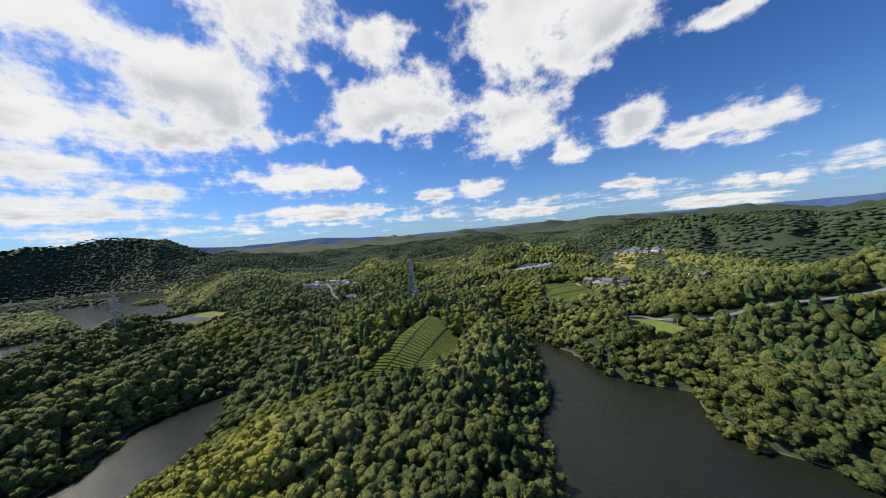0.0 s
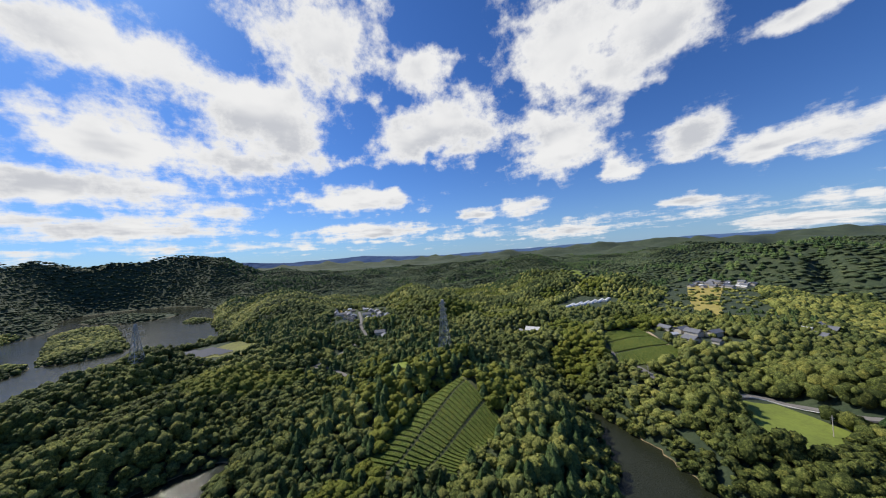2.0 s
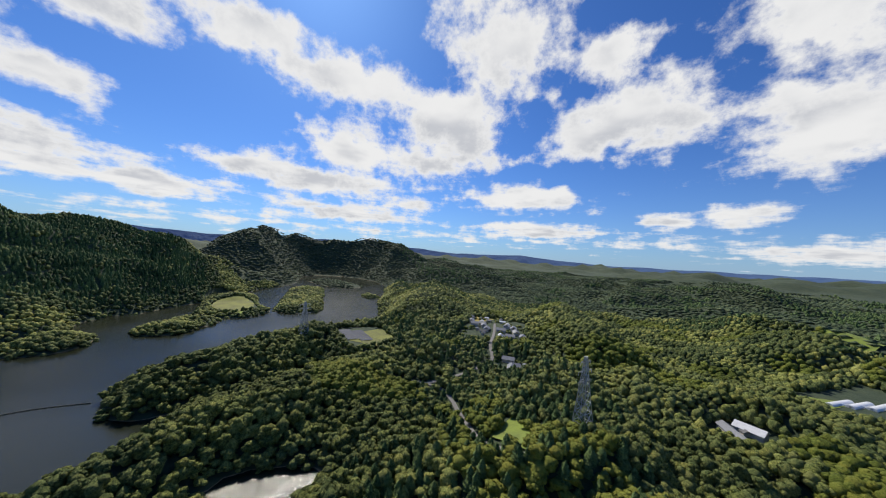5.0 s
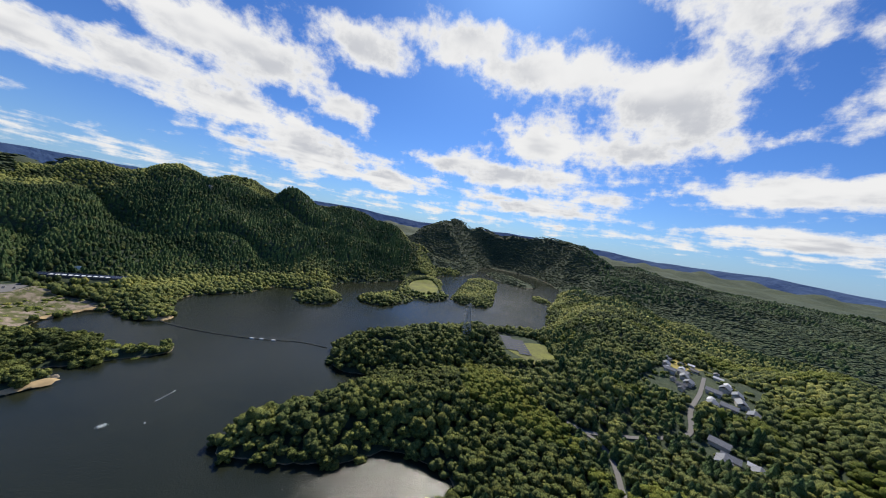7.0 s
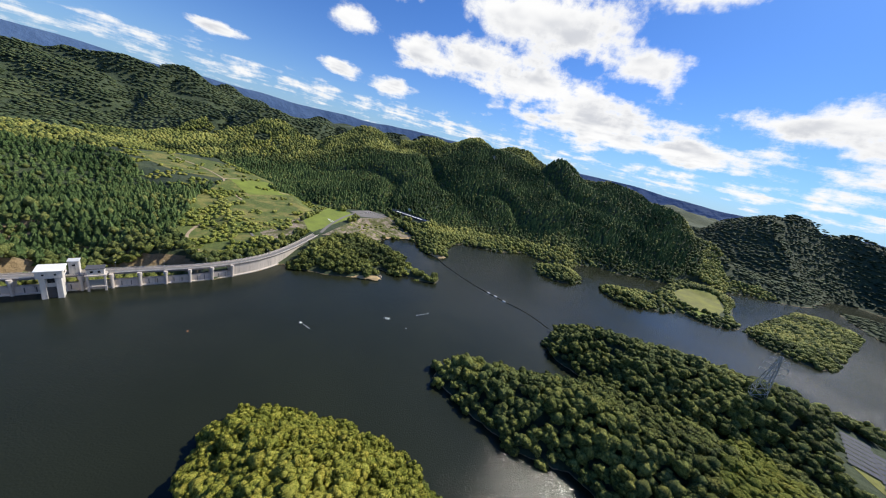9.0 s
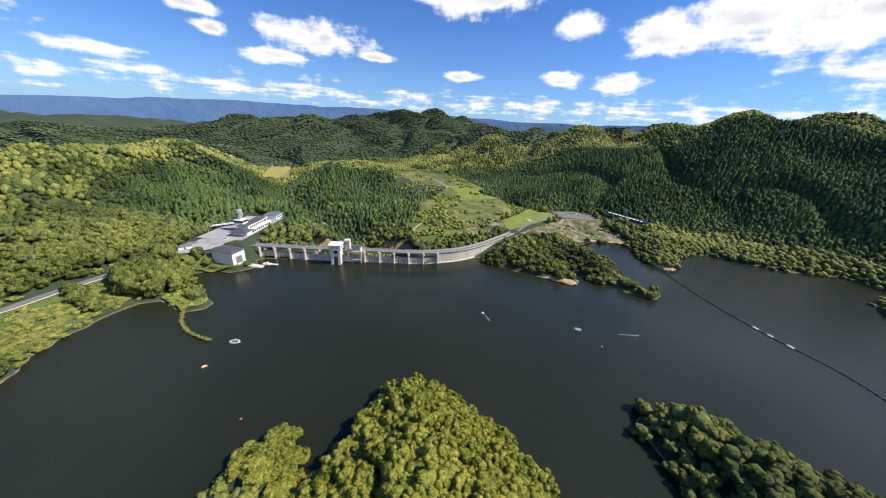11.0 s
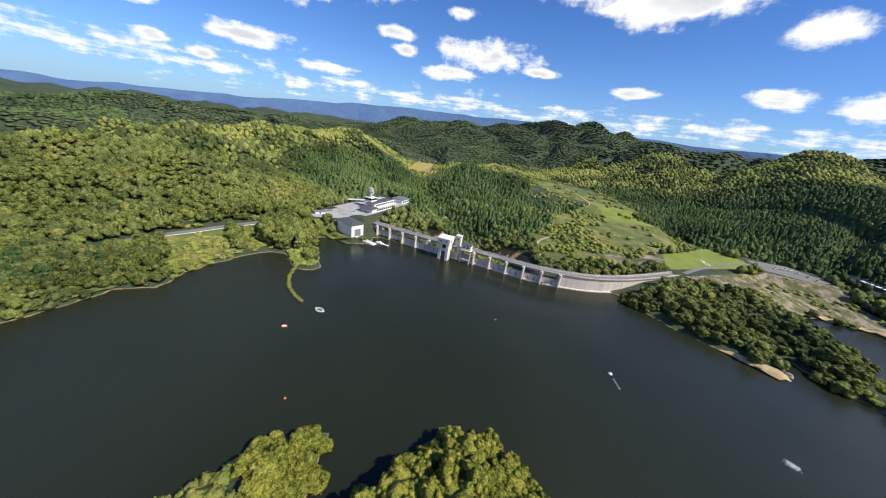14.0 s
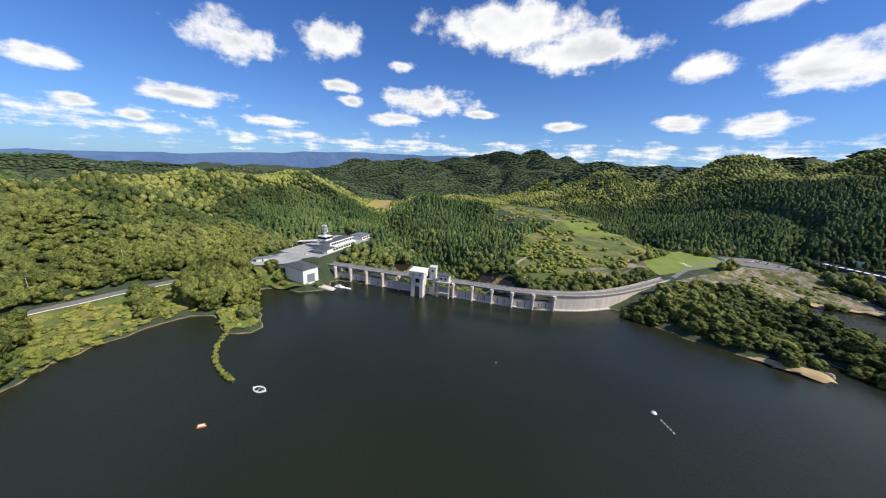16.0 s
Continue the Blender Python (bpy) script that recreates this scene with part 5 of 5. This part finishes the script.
# ---- solar panels ----
for r in range(7):
    for c in range(2):
        x, y = 404 - r * 6.4 - c * 3, 104 - r * 3.0 - c * 17
        if not inside(np.array([x]), np.array([y]), [(418, 118), (430, 82), (350, 40), (330, 78)])[0]:
            continue
        s = thing("solar_array", at_ground(x, y, 0.0, -65), "tilted blue-grey solar panel rack on open ground", "solar panel", "solar farm")
        p = part("panel", boxes((-7.6, 7.6, -1.8, 1.8, -0.04, 0.04)), MAT["panel"], s, "blue-grey solar glass")
        p.matrix_basis = pose(0, 0, 1.5, 14, 0, 0)
        for px in (-6, 0, 6):
            part("post", rods([((px, -1.3, -0.6), (px, -1.3, 1.15))], 0.07), MAT["steel"], s)
            part("post", rods([((px, 1.3, -0.6), (px, 1.3, 1.8))], 0.07), MAT["steel"], s)

# ---- at the car park ----
row = thing("storage_row", pose(146, 619, 15, 0, 0, -40), "long dark shed with a row of white panels", "shed")
part("wall", boxes((-42, 42, -5, 5, -1.5, 3.2), bevel=0.05), MAT["roof"], row)
rr = part("roof", boxes((-43, 43, -5.6, 6, -0.1, 0.15)), MAT["dark"], row, "flat dark roof")
rr.matrix_basis = pose(0, 0, 3.6, 5, 0, 0)
for k in range(10):
    q = part("white_panel", boxes((-30 + k * 6, -26 + k * 6, -4.2, -0.6, 0.16, 0.3)), MAT["paint"], row)
    q.matrix_basis = pose(0, 0, 3.6, 5, 0, 0)
sign = thing("signboard", pose(150, 655, 15, 0, 0, -30), "white signboard on two posts at the wood's edge", "sign")
part("board", boxes((-4.5, 4.5, -0.1, 0.1, 4, 9), bevel=0.04), MAT["paint"], sign)
for px in (-3, 3):
    part("post", rod(bmesh.new(), (px, 0.2, -2), (px, 0.2, 8.5), 0.15), MAT["steel"], sign)
mark = thing("helipad_mark", pose(2, 520, 13.95, 0, 0, -60), "white letter-like bars painted on the lawn", "ground marking")
for k, (a, b, c, d) in enumerate(((-7, -5.8, -2.5, 2.5), (-5.8, -2.5, -0.6, 0.6), (-2.5, -1.3, -2.5, 2.5), (1, 7, -2.2, -1.2), (1, 7, 1.2, 2.2))):
    part("bar", boxes((a, b, c, d, 0.0, 0.08)), MAT["paint"], mark)


def car(x, y, z, turn, paint, label):
    t = thing("car", pose(x, y, z, 0, 0, turn), label, "car", "parked cars")
    bm = boxes((-2.1, 2.1, -0.85, 0.85, 0.35, 0.95), bevel=0.12)
    part("body", bm, paint, t)
    cab = bmesh.new()
    made = bmesh.ops.create_cube(cab, size=1.0, matrix=Matrix.LocRotScale((-0.15, 0, 1.2), None, (2.3, 1.5, 0.55)))
    for v in made["verts"]:
        if v.co.z > 1.2:
            v.co.x *= 0.72
            v.co.y *= 0.88
    part("cabin", cab, MAT["dark"], t, "dark glazed cabin")
    for wx in (-1.3, 1.3):
        for wy in (-0.82, 0.82):
            part("wheel", rod(bmesh.new(), (wx, wy - 0.1, 0.32), (wx, wy + 0.1, 0.32), 0.32, sides=12), MAT["rubber"], t)


for k, (x, y) in enumerate(((60, 600), (64, 603), (68, 605), (74, 600), (82, 596), (56, 594), (88, 590))):
    car(x, y, 13.95, 30 + 8 * k, MAT["white" if k % 2 else "steel"], "small parked car, white paint" if k % 2 else "small parked car, silver paint")
for k, (x, y) in enumerate(((-262, 217), (-268, 219), (-276, 248))):
    car(x, y, 16.1 if k == 2 else 14.6, 80, MAT["dark" if k < 2 else "white"], "dark parked car by the boathouse" if k < 2 else "white parked car in the office yard")

for x, y in ((-303, 93), (-318, 135), (-312, 222), (-305, 250), (-320, 240), (-60, -178), (20, -172)):
    pole = thing("utility_pole", at_ground(x, y, -0.5, 20), "weathered concrete utility pole beside the road", "utility pole", "roadside poles")
    part("post", rod(bmesh.new(), (0, 0, 0), (0, 0, 12), 0.2, 0.13), MAT["concrete"], pole)
    part("cross_arm", boxes((-0.9, 0.9, -0.06, 0.06, 10.6, 10.75), (-0.7, 0.7, -0.06, 0.06, 9.6, 9.75)), MAT["steel"], pole)

# ---- on the water ----
boom = thing("floating_boom", Matrix(), "dark floating debris boom curving across the lake", "boom")
pts = dense([(164, 452), (168, 428), (178, 400), (195, 364), (215, 333), (238, 303), (249, 273)], 3.2)
float_mesh = bpy.data.meshes.new("float")
bm = rod(bmesh.new(), (-1.35, 0, 0.12), (1.35, 0, 0.12), 0.55, sides=8)
bm.to_mesh(float_mesh)
bm.free()
for k, (p, way, _) in enumerate(pts):
    ob = link("float", float_mesh, MAT["rubber"], boom)
    ob.matrix_world = pose(p.x, p.y, 0.1, 0, 0, math.degrees(math.atan2(way.y, way.x)))
part("cable", ribbon([(p.x, p.y) for p, _, _ in pts], [(-0.08, 0.2), (-0.08, 0.35), (0.08, 0.35), (0.08, 0.2)], 0.0), MAT["rubber"], boom)
for x, y in ((207, 344), (213, 336), (220, 325)):
    ob = part("marker_float", boxes((-2.2, 2.2, -0.9, 0.9, -0.2, 1.0), bevel=0.3), MAT["white"], boom, "white marker float")
    ob.matrix_world = pose(x, y, 0.1, 0, 0, -55)
weedy = thing("floating_boom", Matrix(), "floating boom overgrown with bright green weeds", "boom")
pts = dense([(-212, 176), (-208, 166), (-195, 156), (-179, 150), (-166, 149), (-156, 150)], 2.4)
for k, (p, way, _) in enumerate(pts):
    ob = link("float", float_mesh, MAT["rubber"], weedy)
    ob.matrix_world = pose(p.x, p.y, 0.1, 0, 0, math.degrees(math.atan2(way.y, way.x)))
n = len(pts)
gxx = np.array([p.x for p, _, _ in pts for _ in range(4)]) + rng.uniform(-0.9, 0.9, n * 4)
gyy = np.array([p.y for p, _, _ in pts for _ in range(4)]) + rng.uniform(-0.9, 0.9, n * 4)
v, f = planted(MID_BROAD, gxx, gyy, 0 * gxx + 0.2, rng.uniform(0.7, 1.4, n * 4), rng.uniform(1.2, 2.2, n * 4))
link("weeds", poly_mesh("weeds", v, f), MAT["bright"], weedy, "bright green weeds")

ring = thing("aeration_float", pose(-141, 156, 0, 0, 0, 20) @ Matrix.Diagonal((0.55, 0.55, 0.55, 1)), "white oval ring float with dark machinery inside", "float")
bm = bmesh.new()
a = np.linspace(0, 2 * math.pi, 25)[:-1]
rods_ring = [((5.2 * math.cos(p), 3.0 * math.sin(p), 0.3), (5.2 * math.cos(q), 3.0 * math.sin(q), 0.3)) for p, q in zip(a, np.roll(a, -1))]
part("ring", rods(rods_ring, 0.55, 8), MAT["white"], ring)
part("crossbeam", boxes((-5, 5, -0.25, 0.25, 0.3, 0.6), (-0.25, 0.25, -2.9, 2.9, 0.3, 0.6)), MAT["white"], ring)
for px in (-1.6, 1.6):
    part("drum", rod(bmesh.new(), (px, 0, 0.2), (px, 0, 1.3), 1.1, 0.9, 12), MAT["dark"], ring)
for px in (-6.1, 6.1):
    part("end_float", boxes((px - 0.8, px + 0.8, -0.5, 0.5, 0, 0.7), bevel=0.15), MAT["white"], ring)
raft = thing("work_raft", pose(-136, 134, 0, 0, 0, 60) @ Matrix.Diagonal((0.5, 0.55, 0.6, 1)), "small orange and white work raft", "raft")
part("hull", boxes((-3, 3, -0.3, 1.3, -0.2, 0.6), (-3, 3, -1.9, -0.7, -0.2, 0.6), bevel=0.15), MAT["orange"], raft)
part("deck", boxes((-2.4, 2.4, -1.2, 0.6, 0.6, 0.75)), MAT["paint"], raft)
part("engine_box", boxes((2.2, 3.4, -0.8, 0.4, 0.6, 1.3), bevel=0.1), MAT["dark"], raft)
pontoon = thing("pontoon", pose(-220, 249, 0, 0, 0, 20), "white moored pontoon and small boat by the slipway", "pontoon")
part("deck", boxes((-6, 2, -1.8, 1.8, -0.2, 0.7), (2.4, 9, -1.0, 1.0, -0.2, 0.6), bevel=0.2), MAT["white"], pontoon)
part("cabin", boxes((-3, -0.5, -1, 1, 0.7, 2.0), bevel=0.15), MAT["white"], pontoon)


def buoy(x, y, size, mat, label):
    t = thing("buoy", pose(x, y, 0), label, "buoy", "buoys on the lake")
    bm = bmesh.new()
    bmesh.ops.create_uvsphere(bm, u_segments=14, v_segments=8, radius=size, matrix=Matrix.Diagonal((1, 1, 0.6, 1)))
    part("body", bm, mat, t)
    part("mast", rod(bmesh.new(), (0, 0, size * 0.5), (0, 0, size * 1.5), 0.08), MAT["steel"], t)
    part("collar", rod(bmesh.new(), (0, 0, -0.1), (0, 0, 0.15), size * 1.12, sides=14), MAT["rubber"], t)


buoy(-2, 263, 1.2, MAT["white"], "round white buoy with a short mast")
for x, y in ((86, 261), (113, 288), (-72, 247), (-86, 119)):
    buoy(x, y, 0.6, MAT["white" if x > 0 else "orange"], "small white buoy with a mast" if x > 0 else "small orange buoy with a mast")
for line2, n in (((1.0, 260, 5.5, 255.5), 5), ((100, 283, 112, 287), 9)):
    string = thing("float_string", Matrix(), "short string of small pale floats on a rope", "float line")
    for k in range(n):
        u = k / (n - 1)
        ob = part("float", rod(bmesh.new(), (-0.35, 0, 0), (0.35, 0, 0), 0.28), MAT["white"], string)
        ob.matrix_world = pose(line2[0] + u * (line2[2] - line2[0]), line2[1] + u * (line2[3] - line2[1]), 0.1, 0, 0, -45)
fx, fy = 70 + rng.normal(size=140) * 1.3, 275 + rng.normal(size=140) * 1.0
fs = rng.uniform(0.08, 0.28, 140)
v, f = planted([(ICO[1][0], ICO[1][1])], fx, fy, 0.05 + np.abs(rng.normal(size=140)) * 0.25, fs, fs)
link("bubbling_water", poly_mesh("bubbling_water", v, f), MAT["foam"], label="pale bubbling water above an aerator", category="foam", kind="stuff")
bm = bmesh.new()
bmesh.ops.create_icosphere(bm, subdivisions=3, radius=1)
for v in bm.verts:
    v.co *= 1 + 0.3 * noise.noise(v.co * 1.3)
    v.co = Vector((v.co.x * 2.4, v.co.y * 1.8, v.co.z * 2.0))
rock = flat_thing("boulder", bm, MAT["stone"], "pale pointed boulder off the sandy tip", "rock")
rock.location = (70, 362, 0.4)

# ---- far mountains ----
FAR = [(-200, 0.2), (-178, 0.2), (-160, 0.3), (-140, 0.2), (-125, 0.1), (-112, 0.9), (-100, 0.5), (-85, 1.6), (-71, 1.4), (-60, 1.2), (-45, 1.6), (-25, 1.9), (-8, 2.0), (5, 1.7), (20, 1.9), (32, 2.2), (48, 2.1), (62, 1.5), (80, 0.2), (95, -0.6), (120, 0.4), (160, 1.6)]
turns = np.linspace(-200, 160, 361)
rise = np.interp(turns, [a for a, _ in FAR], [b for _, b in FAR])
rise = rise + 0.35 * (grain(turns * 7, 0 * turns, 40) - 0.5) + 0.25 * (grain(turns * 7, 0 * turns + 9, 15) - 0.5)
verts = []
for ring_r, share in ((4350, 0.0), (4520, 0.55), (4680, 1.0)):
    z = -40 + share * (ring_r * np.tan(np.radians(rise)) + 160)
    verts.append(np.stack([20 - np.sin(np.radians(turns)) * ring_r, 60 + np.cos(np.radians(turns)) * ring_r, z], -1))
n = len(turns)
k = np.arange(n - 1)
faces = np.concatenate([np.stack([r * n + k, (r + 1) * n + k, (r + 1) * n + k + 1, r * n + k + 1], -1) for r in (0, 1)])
# Aerial haze is painted into the mountains' blue base colour.
m, nd = material("haze_blue_mountains")
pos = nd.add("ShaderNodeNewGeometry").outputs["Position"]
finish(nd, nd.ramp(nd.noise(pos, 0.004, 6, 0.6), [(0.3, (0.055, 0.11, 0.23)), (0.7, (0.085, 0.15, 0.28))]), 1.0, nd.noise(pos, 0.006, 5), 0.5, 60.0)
link("backdrop", poly_mesh("backdrop", np.concatenate(verts), faces), m, label="far mountain ranges on the horizon, coloured blue for haze", category="mountains", kind="structure")

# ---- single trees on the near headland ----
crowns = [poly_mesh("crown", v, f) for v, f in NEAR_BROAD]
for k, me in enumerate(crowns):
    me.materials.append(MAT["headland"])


def trunk_mesh(seed):
    rs = random.Random(seed)
    bm = bmesh.new()
    rod(bm, (0, 0, -0.12), (0.02, 0, 0.34), 0.035, 0.02, 7)
    for k in range(5):
        a, z = k * 2.2 + rs.random(), 0.18 + 0.06 * k
        rod(bm, (0.01, 0, z), (math.cos(a) * 0.24, math.sin(a) * 0.24, z + 0.22), 0.014, 0.005, 5)
    me = bpy.data.meshes.new("trunk")
    bm.to_mesh(me)
    bm.free()
    me.materials.append(MAT["bark"])
    return me


trunks = [trunk_mesh(k) for k in range(4)]
tx, ty = scatter(*HEADLAND_BOX, 5.6)
ok = headland(tx, ty) & wooded(tx, ty)
tx, ty = tx[ok], ty[ok]
order = np.argsort(np.hypot(tx + 5, ty - 130))[:300]
tx, ty = tx[order], ty[order]
tz = height(tx, ty)
edge = 0.75 + 0.25 * step(shore_distance(tx, ty), 2, 18)
for k in range(len(tx)):
    tall, wide = (11.5 if tx[k] > -30 else 5.0) * edge[k] * hr.uniform(0.75, 1.2), 10.8 * hr.uniform(0.8, 1.2) * (0.5 + 0.5 * edge[k])
    t = new("tree")
    t.matrix_world = Matrix.LocRotScale((tx[k], ty[k], tz[k] - 0.4), Euler((0, 0, hr.uniform(0, 6.28))), (wide, wide, tall))
    tagged(t, "broadleaf tree with a dense sunlit crown" if edge[k] > 0.9 else "small broadleaf tree leaning over the bank", "tree", "headland trees")
    link("trunk", trunks[k % 4], None, t)
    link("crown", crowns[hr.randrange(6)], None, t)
